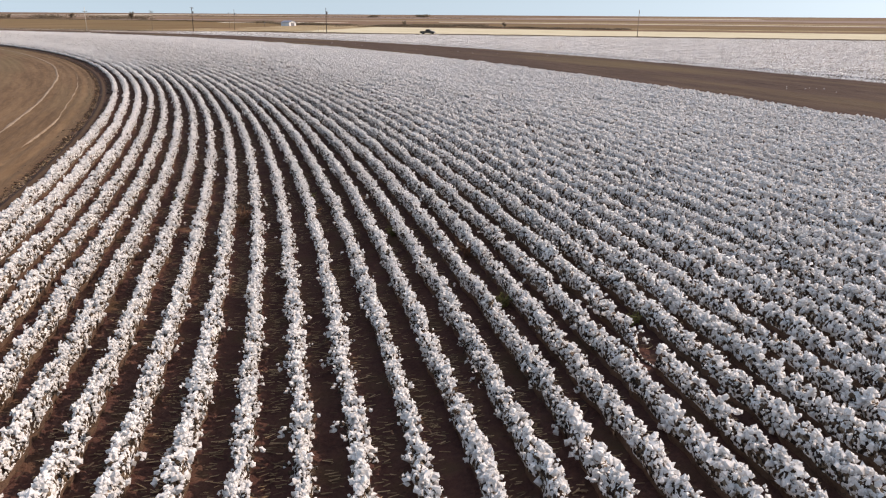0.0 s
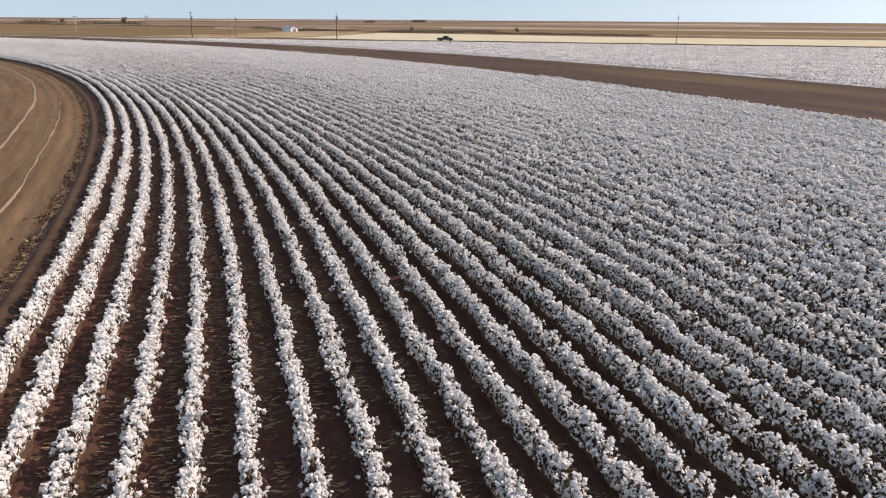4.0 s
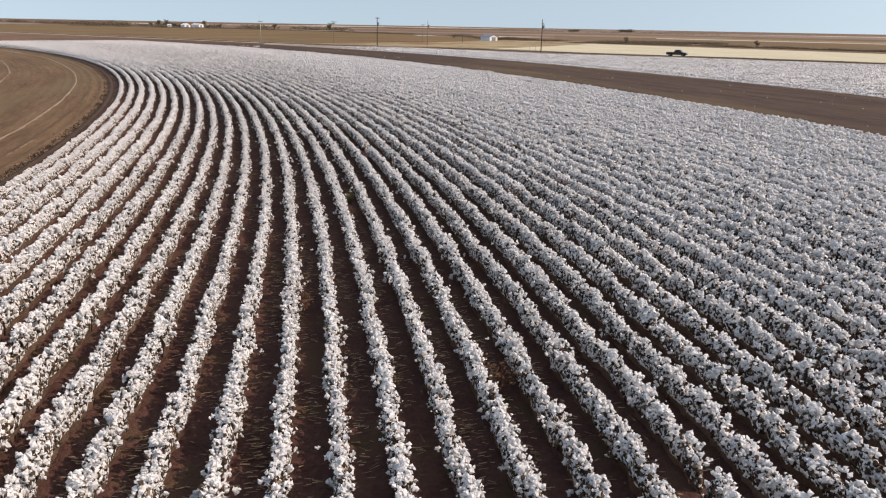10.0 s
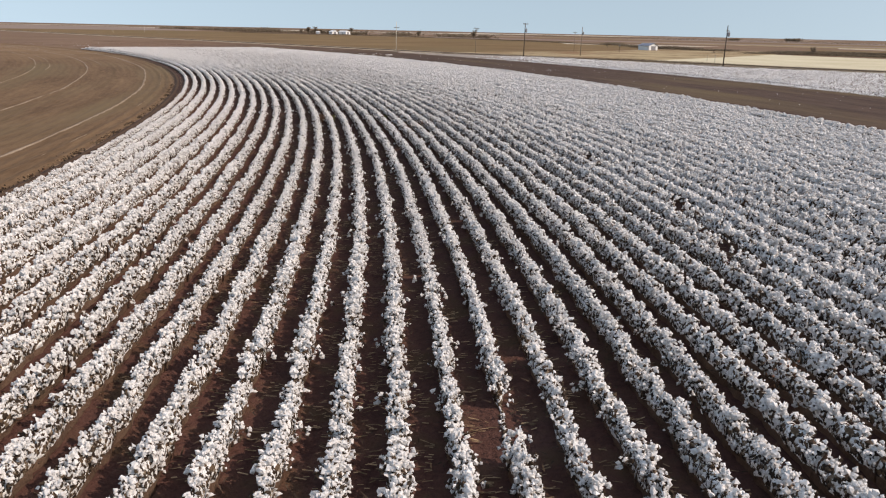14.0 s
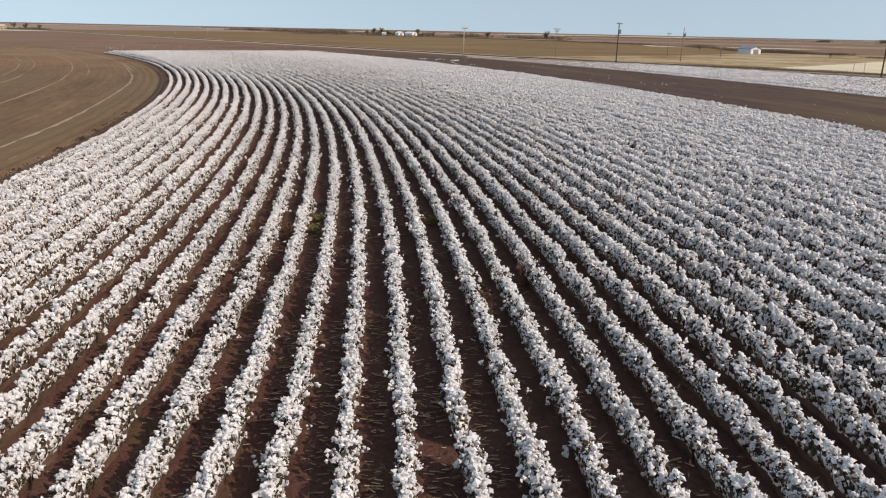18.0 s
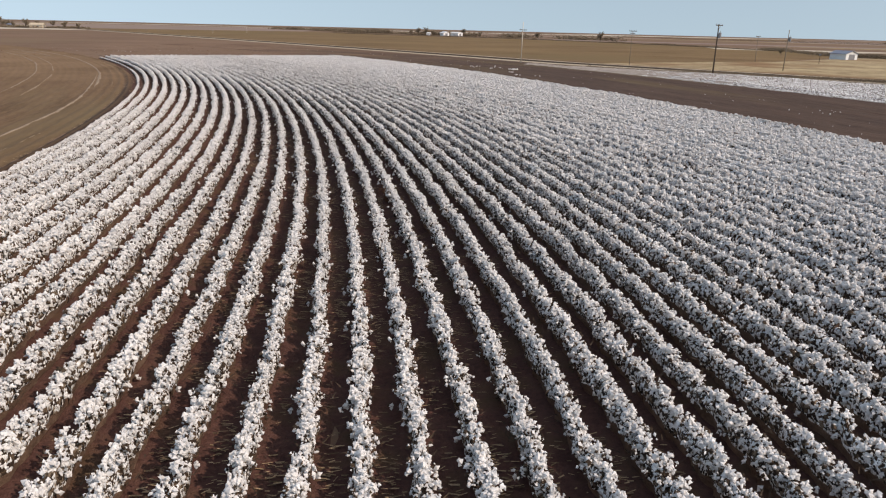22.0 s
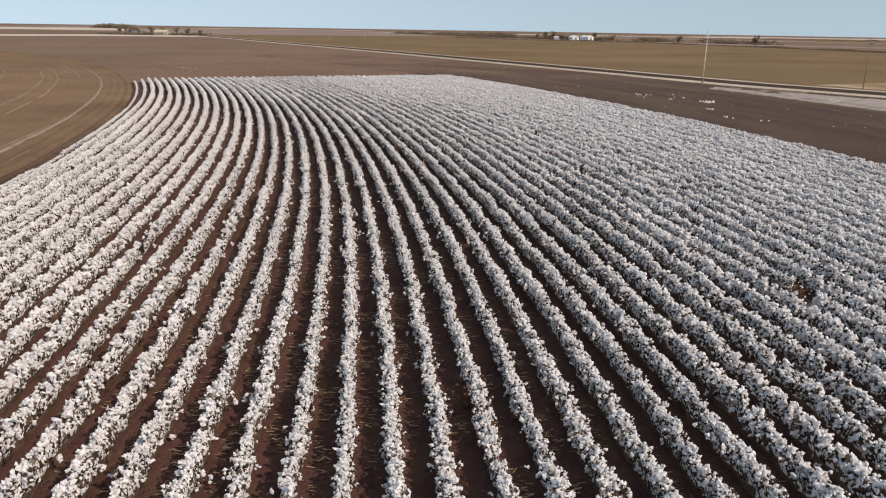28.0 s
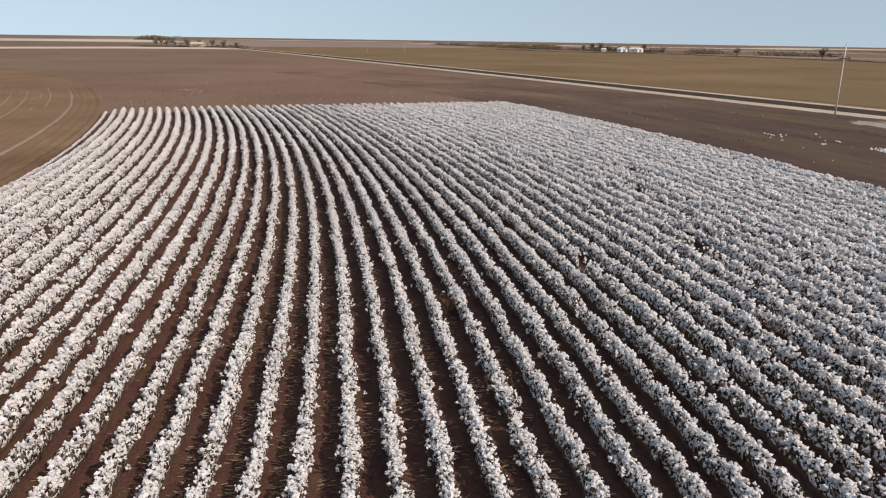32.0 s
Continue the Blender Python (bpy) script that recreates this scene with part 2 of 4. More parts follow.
def dry_out(m, a0, a1, dark, light):
    """The ploughed band dries to the plain's paler soil further round the circle, with an uneven front."""
    n, l = m.node_tree.nodes, m.node_tree.links
    bsdf = n["Principled BSDF"]
    src = bsdf.inputs["Base Color"].links[0].from_socket
    pos = n.new("ShaderNodeNewGeometry").outputs["Position"]
    off = n.new("ShaderNodeVectorMath")
    off.operation = "SUBTRACT"
    l.new(pos, off.inputs[0])
    off.inputs[1].default_value = (-336.83, -66.33, 0.0)
    xyz, ang = n.new("ShaderNodeSeparateXYZ"), n.new("ShaderNodeMath")
    l.new(off.outputs[0], xyz.inputs[0])
    ang.operation = "ARCTAN2"
    l.new(xyz.outputs["Y"], ang.inputs[0])
    l.new(xyz.outputs["X"], ang.inputs[1])
    wob = n.new("ShaderNodeTexNoise")
    wob.inputs["Scale"].default_value, wob.inputs["Detail"].default_value, wob.inputs["Roughness"].default_value = 0.05, 7, 0.7
    l.new(pos, wob.inputs["Vector"])
    add = n.new("ShaderNodeMath")
    add.operation = "MULTIPLY_ADD"
    l.new(wob.outputs["Fac"], add.inputs[0])
    add.inputs[1].default_value = 0.35
    l.new(ang.outputs[0], add.inputs[2])
    rng_ = n.new("ShaderNodeMapRange")
    rng_.interpolation_type = "SMOOTHSTEP"
    rng_.inputs["From Min"].default_value, rng_.inputs["From Max"].default_value = radians(a0) + 0.17, radians(a1) + 0.17
    l.new(add.outputs[0], rng_.inputs["Value"])
    ramp = n.new("ShaderNodeValToRGB")
    ramp.color_ramp.elements[0].position, ramp.color_ramp.elements[0].color = 0.34, (*dark, 1)
    ramp.color_ramp.elements[1].position, ramp.color_ramp.elements[1].color = 0.66, (*light, 1)
    l.new(wob.outputs["Fac"], ramp.inputs["Fac"])
    mx = n.new("ShaderNodeMix")
    mx.data_type = "RGBA"
    l.new(rng_.outputs[0], mx.inputs["Factor"])
    l.new(src, mx.inputs["A"])
    l.new(ramp.outputs["Color"], mx.inputs["B"])
    l.new(mx.outputs["Result"], bsdf.inputs["Base Color"])


dry_out(M_BAND, 60, 84, (0.130, 0.077, 0.050), (0.230, 0.146, 0.098))
for m_ in (M_DISC, M_RIM):
    dry_out(m_, 50, 66, (0.155, 0.092, 0.049), (0.238, 0.150, 0.088))


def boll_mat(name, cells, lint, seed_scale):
    """The inside of the row, cell by cell: burs, dead leaves, stalks, half-hidden lint, and shaded gaps painted dark.
    """
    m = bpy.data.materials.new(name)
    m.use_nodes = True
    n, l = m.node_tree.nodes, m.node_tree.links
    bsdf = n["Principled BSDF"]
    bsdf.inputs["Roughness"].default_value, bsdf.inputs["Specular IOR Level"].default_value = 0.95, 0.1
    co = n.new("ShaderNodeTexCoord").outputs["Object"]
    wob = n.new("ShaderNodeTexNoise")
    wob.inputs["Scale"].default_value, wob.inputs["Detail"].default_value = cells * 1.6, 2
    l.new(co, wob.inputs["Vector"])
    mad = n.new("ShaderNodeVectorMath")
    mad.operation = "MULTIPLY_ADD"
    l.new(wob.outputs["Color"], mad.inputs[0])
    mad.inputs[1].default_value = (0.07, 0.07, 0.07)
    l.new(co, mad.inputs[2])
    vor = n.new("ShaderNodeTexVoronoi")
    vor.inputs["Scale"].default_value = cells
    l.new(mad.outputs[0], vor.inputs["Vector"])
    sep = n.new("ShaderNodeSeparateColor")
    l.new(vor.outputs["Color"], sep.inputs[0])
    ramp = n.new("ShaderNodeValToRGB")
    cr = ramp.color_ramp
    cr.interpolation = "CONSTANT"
    # darkest tone: stalks, and the shade between bolls put into the colour
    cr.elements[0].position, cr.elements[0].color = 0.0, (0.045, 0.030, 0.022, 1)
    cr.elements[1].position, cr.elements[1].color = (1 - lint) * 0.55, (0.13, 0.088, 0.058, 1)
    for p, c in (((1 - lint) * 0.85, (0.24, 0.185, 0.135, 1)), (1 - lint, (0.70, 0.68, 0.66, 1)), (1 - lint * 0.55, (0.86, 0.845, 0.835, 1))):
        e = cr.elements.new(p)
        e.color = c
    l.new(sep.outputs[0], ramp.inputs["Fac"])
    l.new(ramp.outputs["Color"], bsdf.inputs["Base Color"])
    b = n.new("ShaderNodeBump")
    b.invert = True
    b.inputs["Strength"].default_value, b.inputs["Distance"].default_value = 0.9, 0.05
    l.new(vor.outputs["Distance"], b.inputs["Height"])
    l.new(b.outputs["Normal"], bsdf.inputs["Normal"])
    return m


M_ROWBODY = boll_mat("burs_lint_painted_gaps", 19.0, 0.42, 1.0)
M_MIDBODY = boll_mat("burs_painted_gaps_among_lint", 16.0, 0.42, 1.0)
M_FARBODY = boll_mat("burs_painted_gaps_much_lint", 13.0, 0.56, 1.0)
M_SPARSEBODY = boll_mat("burs_painted_gaps_thin_lint", 9.0, 0.54, 1.0)
M_THINLINT = material("trampled_lint_and_soil", (0.24, 0.195, 0.165), (0.44, 0.385, 0.345), 0.5, 3.0, bump=0.6)
M_STEM = material("brown_stems_and_leaves", (0.075, 0.043, 0.032), (0.24, 0.155, 0.110), 2.0, 25.0, bump=0.5, local=True, per_object=0.2)
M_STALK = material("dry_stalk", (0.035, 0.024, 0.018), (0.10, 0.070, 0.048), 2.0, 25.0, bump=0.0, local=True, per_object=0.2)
M_STRAW = material("straw", (0.21, 0.132, 0.076), (0.52, 0.370, 0.23), 1.0, 12.0, bump=0.0, island=0.65)
M_REDWEED = material("dry_red_weed", (0.10, 0.050, 0.032), (0.24, 0.125, 0.075), 2.0, 20.0, bump=0.0, island=0.3)
M_YELLOWWEED = material("yellow_green_weed", (0.13, 0.12, 0.045), (0.27, 0.235, 0.095), 2.0, 20.0, bump=0.0, island=0.3)
M_GRASS = material("pale_dry_grass", (0.46, 0.405, 0.275), (0.62, 0.555, 0.405), 0.05, 0.5, bump=0.4)
M_TAN = material("tan_rough_grass", (0.15, 0.100, 0.056), (0.42, 0.325, 0.185), 0.06, 0.5, bump=0.4, tint=((0.16, 0.112, 0.06), 0.05))
M_LANEGRASS = material("yellow_rough_grass", (0.16, 0.105, 0.058), (0.50, 0.395, 0.235), 0.06, 0.35, bump=0.4, tint=((0.21, 0.12, 0.062), 0.035))
M_OLIVE = material("olive_stubble", (0.115, 0.069, 0.032), (0.245, 0.160, 0.080), 0.02, 0.9, bump=0.5, tint=((0.160, 0.110, 0.054), 0.01))
M_PALE = material("pale_stubble", (0.42, 0.36, 0.28), (0.56, 0.49, 0.40), 0.01, 0.2, bump=0.2)
M_RUST = material("rust_field", (0.20, 0.145, 0.118), (0.29, 0.215, 0.178), 0.006, 0.2, bump=0.2)
M_ASPHALT = material("asphalt", (0.048, 0.038, 0.031), (0.075, 0.060, 0.050), 0.2, 8.0, rough=1.0, bump=0.2, spec=0.0)
M_VERGE = material("gravel_verge", (0.34, 0.27, 0.195), (0.54, 0.45, 0.345), 0.1, 3.0, bump=0.3)
M_POLE = material("weathered_pole", (0.045, 0.035, 0.030), (0.10, 0.080, 0.065), 1.0, 14.0, bump=0.3, local=True)
M_PALEPOLE = material("pale_pole", (0.48, 0.43, 0.36), (0.64, 0.59, 0.51), 1.0, 14.0, bump=0.2, local=True)
M_GREYPOLE = material("grey_weathered_pole", (0.16, 0.13, 0.105), (0.27, 0.225, 0.18), 1.0, 14.0, bump=0.2, local=True)
M_STEEL = material("grey_steel", (0.16, 0.16, 0.17), (0.26, 0.26, 0.27), 2.0, 15.0, rough=0.5, bump=0.05, spec=0.5, local=True)
M_SHEET = material("white_sheet_metal", (0.70, 0.70, 0.69), (0.82, 0.82, 0.81), 0.4, 6.0, rough=0.45, bump=0.05, spec=0.4, local=True)
M_ROOF = material("blue_grey_roof", (0.13, 0.15, 0.20), (0.22, 0.25, 0.31), 0.4, 6.0, rough=0.5, bump=0.05, spec=0.4, local=True)
M_GLASS = material("dark_glass", (0.02, 0.022, 0.025), (0.03, 0.033, 0.037), 1.0, 5.0, rough=0.1, bump=0.0, spec=0.5, local=True)
M_BLACK = material("dark_car_paint", (0.012, 0.012, 0.013), (0.022, 0.021, 0.021), 0.6, 9.0, rough=0.35, bump=0.0, spec=0.5, local=True)
M_RUBBER = material("rubber", (0.014, 0.014, 0.014), (0.028, 0.027, 0.026), 2.0, 20.0, rough=0.9, bump=0.1, local=True)
# brush tone lightened: the haze of distance is put into its colour
M_BRUSH = material("winter_brush_hazed", (0.15, 0.115, 0.082), (0.27, 0.213, 0.152), 0.3, 3.0, bump=0.0, island=0.4)
M_BARK = material("bark", (0.05, 0.038, 0.030), (0.11, 0.085, 0.065), 1.0, 12.0, bump=0.4, local=True)
M_TANWALL = material("tan_wall", (0.46, 0.38, 0.28), (0.58, 0.49, 0.38), 0.5, 6.0, bump=0.05, local=True)


# ==== helpers ====
CX, CY = -336.83, -66.33          # centre of the pivot circle
R_EDGE, PITCH, ROWS = 335.40, 1.016, 54
A_START, A_END = 5.5, 67.1        # degrees of arc that the standing cotton fills
rng = np.random.default_rng(7)


def polar(r, a):
    return (CX + r * math.cos(radians(a)), CY + r * math.sin(radians(a)))


def mesh_of(name, verts, faces, mats, smooth=False, idx=None):
    me = bpy.data.meshes.new(name)
    me.from_pydata([tuple(v) for v in verts] if not isinstance(verts, np.ndarray) else verts.tolist(), [], faces if isinstance(faces, list) else faces.tolist())
    for m in mats:
        me.materials.append(m)
    if idx is not None:
        me.polygons.foreach_set("material_index", np.asarray(idx, dtype=np.int32))
    if smooth:
        me.polygons.foreach_set("use_smooth", np.ones(len(me.polygons), dtype=bool))
    me.update()
    return me


def put(name, me, parent=None, label="", category="", group="", kind=""):
    ob = new(name, me)
    if parent:
        ob.parent = parent
    return tagged(ob, label, category, group, kind)


def part(name, bm, mat, parent, label="", smooth=False):
    me = bpy.data.meshes.new(name)
    bm.normal_update()
    bm.to_mesh(me)
    bm.free()
    me.materials.append(mat)
    if smooth:
        me.polygons.foreach_set("use_smooth", np.ones(len(me.polygons), dtype=bool))
    ob = new(name, me)
    ob.parent = parent
    return tagged(ob, label)


def box(bm, x0, y0, z0, x1, y1, z1, bevel=0.0):
    r = bmesh.ops.create_cube(bm, size=1.0, matrix=Matrix.LocRotScale(((x0 + x1) / 2, (y0 + y1) / 2, (z0 + z1) / 2), None, (x1 - x0, y1 - y0, z1 - z0)))
    if bevel:
        es = list({e for v in r["verts"] for e in v.link_edges})
        bmesh.ops.bevel(bm, geom=es, offset=bevel, segments=2, affect="EDGES", profile=0.6)
    return bm


def rod(bm, p0, p1, r0, r1, seg=8):
    p0, p1 = Vector(p0), Vector(p1)
    d = p1 - p0
    m = Matrix.Translation((p0 + p1) / 2) @ d.to_track_quat("Z", "Y").to_matrix().to_4x4()
    bmesh.ops.create_cone(bm, cap_ends=True, segments=seg, radius1=r0, radius2=r1, depth=d.length, matrix=m)
    return bm


def grid_sector(name, r0, r1, dr, a0, a1, da, mat, profile, label, jitter=0.015):
    """A ring sector of ground with a real furrow profile across it."""
    rs = np.linspace(r0, r1, max(2, int(round((r1 - r0) / dr)) + 1))
    an = np.radians(np.linspace(a0, a1, max(2, int(round((a1 - a0) / da)) + 1)))
    rr, aa = np.meshgrid(rs, an, indexing="ij")
    z = profile(rr, aa) + rng.normal(0, jitter, rr.shape)
    z[0, :] = z[-1, :] = z[:, 0] = z[:, -1] = -0.14
    v = np.stack([CX + rr * np.cos(aa), CY + rr * np.sin(aa), z], -1).reshape(-1, 3)
    n, k = rr.shape
    i = np.arange(n * k).reshape(n, k)
    f = np.stack([i[:-1, :-1], i[1:, :-1], i[1:, 1:], i[:-1, 1:]], -1).reshape(-1, 4)
    return put(name, mesh_of(name, v, f, [mat], smooth=True), label=label, category="ground", kind="structure")


def patch(name, pts, z, mat, label, category="field"):
    """A flat field of its own, a thin slab on the plain."""
    n = len(pts)
    v = [(x, y, z) for x, y in pts] + [(x, y, -0.15) for x, y in pts]
    f = [list(range(n))] + [[i, (i + 1) % n, n + (i + 1) % n, n + i][::-1] for i in range(n)]
    return put(name, mesh_of(name, v, f, [mat]), label=label, category=category, kind="structure")


def ribbon(pts, o0, o1, z, t=0.1):
    """Verts and faces of a strip between two offsets beside a polyline."""
    v, f = [], []
    for i, p in enumerate(pts):
        a, b = Vector(pts[max(i - 1, 0)]), Vector(pts[min(i + 1, len(pts) - 1)])
        d = (b - a).normalized()
        n = Vector((d.y, -d.x))
        for o in (o0, o1):
            q = Vector(p) + n * o
            v += [(q.x, q.y, z), (q.x, q.y, z - t)]
    for i in range(len(pts) - 1):
        a, b = 4 * i, 4 * i + 4
        f += [[a, b, b + 2, a + 2], [a, a + 1, b + 1, b], [a + 2, b + 2, b + 3, a + 3]]
    return v, f


# ==== ground ====
G = 4700
gv, gf = [], []
STEPS = [-G, -2500, -1500, -900, -600, -300, 0, 300, 600, 900, 1500, 2500, G]
for yv in STEPS:
    for xv in STEPS:
        gv.append((xv, yv, -0.12))
nS = len(STEPS)
for j in range(nS - 1):
    for i in range(nS - 1):
        gf.append([j * nS + i, j * nS + i + 1, (j + 1) * nS + i + 1, (j + 1) * nS + i])
put("ground", mesh_of("ground", gv, gf, [M_GROUND]), label="brown dry farmland soil reaching to the flat horizon", category="ground", kind="structure")

grid_sector("field_soil", R_EDGE - 0.8, R_EDGE + PITCH * (ROWS - 1) + 0.8, 0.254, A_START - 0.5, A_END + 0.25, 0.16, M_FURROW,
            lambda r, a: 0.05 * np.cos((r - R_EDGE) / PITCH * 2 * math.pi) - 0.03, "dark red-brown furrowed soil between the cotton rows", 0.018)


def disc_profile(r, a):
    return 0.045 * np.cos(r / 1.016 * 2 * math.pi) + 0.02 * np.sin(a * 90) * np.cos(r * 0.7) - 0.03


def rim_profile(r, a):
    """The disc's own ripple, with one empty bed and the furrows on its two sides."""
    return disc_profile(r, a) + 0.06 * np.exp(-((r - 334.32) / 0.2) ** 2) - 0.05 * np.exp(-((r - 333.7) / 0.22) ** 2)


grid_sector("bare_disc_edge", 285.0, R_EDGE - 3.4, 0.33, -5, 115, 0.2, M_DISC, disc_profile, "bare tilled brown soil inside the pivot circle", 0.016)
grid_sector("bare_disc_rim", R_EDGE - 4.0, R_EDGE - 0.6, 0.17, -5, 115, 0.1, M_RIM, rim_profile, "bare soil that darkens beside the first cotton row", 0.016)
grid_sector("dark_band_soil", R_EDGE + PITCH * (ROWS - 1) + 0.6, 423.6, 0.45, -8, 84, 0.2, M_BAND,
            lambda r, a: 0.035 * np.cos(r / 1.016 * 2 * math.pi) - 0.02, "dark ploughed soil band between two cotton fields", 0.02)
grid_sector("roadside_soil", 423.4, 432.5, 0.5, 60, 77, 0.2, M_BAND,
            lambda r, a: 0.02 * np.cos(r / 1.3 * 2 * math.pi) - 0.05, "dark brown soil with thin dry growth below the road verge", 0.02)
dv = [(CX, CY, -0.06)] + [(*polar(286.0, a), -0.06) for a in range(0, 360, 3)]
put("bare_disc", mesh_of("bare_disc", dv, [[0, 1 + i, 1 + (i + 1) % 120] for i in range(120)], [M_DISC]),
    label="bare tilled brown pivot circle", category="ground", kind="structure")


def track(r, w, a0, a1, h=0.035):
    """A pale strip of packed dust, low over the soil, that narrows, wanders and dies out at its ends."""
    n = max(8, int((a1 - a0) / 0.1))
    v, f = [], []
    for i in range(n + 1):
        a = a0 + (a1 - a0) * i / n
        ends = min(1.0, i / n * 14, (n - i) / n * 14)
        worn = 1.0 if w > 0.3 else max(0.0, min(1.0, 0.75 + 2.2 * noise.noise((r * 2.3, a * 0.55, 6.0))))
        ww = w * ends * worn * (0.85 + 0.55 * noise.noise((r, a * 1.7, 3.1)) + 0.35 * noise.noise((r, a * 7.0, 2.1)))
        rr = r + 0.25 * noise.noise((r * 3, a * 0.35, 1.7)) + 0.08 * noise.noise((r * 3, a * 1.9, 4.7)) - 1.2 * min(1.0, max(0.0, (31 - a) / 8)) * ((329.5 < r < 331) + 0.5 * (331 < r < 333))
        up = min(1.0, ww / 0.08)
        for o, z in ((-0.5, -0.09), (-0.3, 0.3 * h), (0.25, h), (0.5, -0.09)):
            x, y = polar(rr + o * (ww + 0.01), a + 0.02 * noise.noise((o * 9, a * 6, r)))
            v.append((x, y, -0.09 + (z + 0.09) * up))
    for i in range(n):
        for k in range(3):
            q = 4 * i + k
            f.append([q, q + 1, q + 5, q + 4])
    return put("wheel_track", mesh_of("wheel_track", v, f, [M_TRACK], smooth=True),
               label="pale dry curved wheel track in the bare soil", category="track", group="wheel tracks on the bare soil", kind="structure")


for r, w, a0, a1 in ((330.2, 0.36, -4, 59), (330.55, 0.46, 54, 75.4), (332.2, 0.15, -4, 32), (332.2, 0.07, 32, 75), (322.0, 0.36, 24, 75.6), (324.3, 0.28, 52, 75.5), (326.3, 0.27, 68, 75), (327.6, 0.26, 69, 76.6), (314.0, 0.29, 28, 77),
                     (316.1, 0.2, 48, 77), (338.3, 0.26, 67.6, 70.4), (340.3, 0.3, 67.6, 70.2), (345.4, 0.2, 67.6, 69.4)):
    track(r, w, a0, a1)

# ==== cotton ====
OCT_V = np.array([(1, 0, 0), (-1, 0, 0), (0, 1, 0), (0, -1, 0), (0, 0, 1), (0, 0, -1)], float)
OCT_F = np.array([(0, 2, 4), (2, 1, 4), (1, 3, 4), (3, 0, 4), (2, 0, 5), (1, 2, 5), (3, 1, 5), (0, 3, 5)])


def lumps(pos, rad, seed, stretch=0.35):
    """Eight-sided lint lumps, each turned and squeezed in its own way."""
    g = np.random.default_rng(seed)
    n = len(pos)
    q = g.normal(size=(n, 4))
    q /= np.linalg.norm(q, axis=1)[:, None]
    w, x, y, z = q.T
    rot = np.stack([1 - 2 * (y * y + z * z), 2 * (x * y - z * w), 2 * (x * z + y * w), 2 * (x * y + z * w), 1 - 2 * (x * x + z * z), 2 * (y * z - x * w),
                    2 * (x * z - y * w), 2 * (y * z + x * w), 1 - 2 * (x * x + y * y)], -1).reshape(n, 3, 3)
    sc = rad[:, None, None] * (1 + g.uniform(-stretch, stretch, (n, 6, 1)))
    v = np.einsum("nij,kj->nki", rot, OCT_V) * sc + pos[:, None, :]
    f = OCT_F[None] + 6 * np.arange(n)[:, None, None]
    return v.reshape(-1, 3), f.reshape(-1, 3)


def domes(pos, rad, out, ring, seed, tilt=0.35):
    """Open bolls: rough little domes of lint that face outward along out."""
    g = np.random.default_rng(seed)
    n = len(pos)
    up = out / np.linalg.norm(out, axis=1)[:, None] + g.normal(0, tilt * 1.35, (n, 3))
    up /= np.linalg.norm(up, axis=1)[:, None]
    t = np.cross(up, g.normal(size=(n, 3)))
    t /= np.linalg.norm(t, axis=1)[:, None]
    b = np.cross(up, t)
    ang = np.arange(ring) * 2 * math.pi / ring
    rr = rad[:, None] * g.uniform(0.82, 1.2, (n, ring))
    rim = pos[:, None] + rr[..., None] * (np.cos(ang)[None, :, None] * t[:, None] + np.sin(ang)[None, :, None] * b[:, None]) - up[:, None] * (rad * g.uniform(0.3, 0.75, n))[:, None, None]
    top = pos + up * (rad * g.uniform(0.4, 0.7, n))[:, None]
    v = np.concatenate([top[:, None], rim], 1)
    k = np.arange(ring)
    f = np.stack([np.zeros(ring, int), 1 + k, 1 + (k + 1) % ring], -1)[None] + (ring + 1) * np.arange(n)[:, None, None]
    return v.reshape(-1, 3), f.reshape(-1, 3)


SEG = 6.0


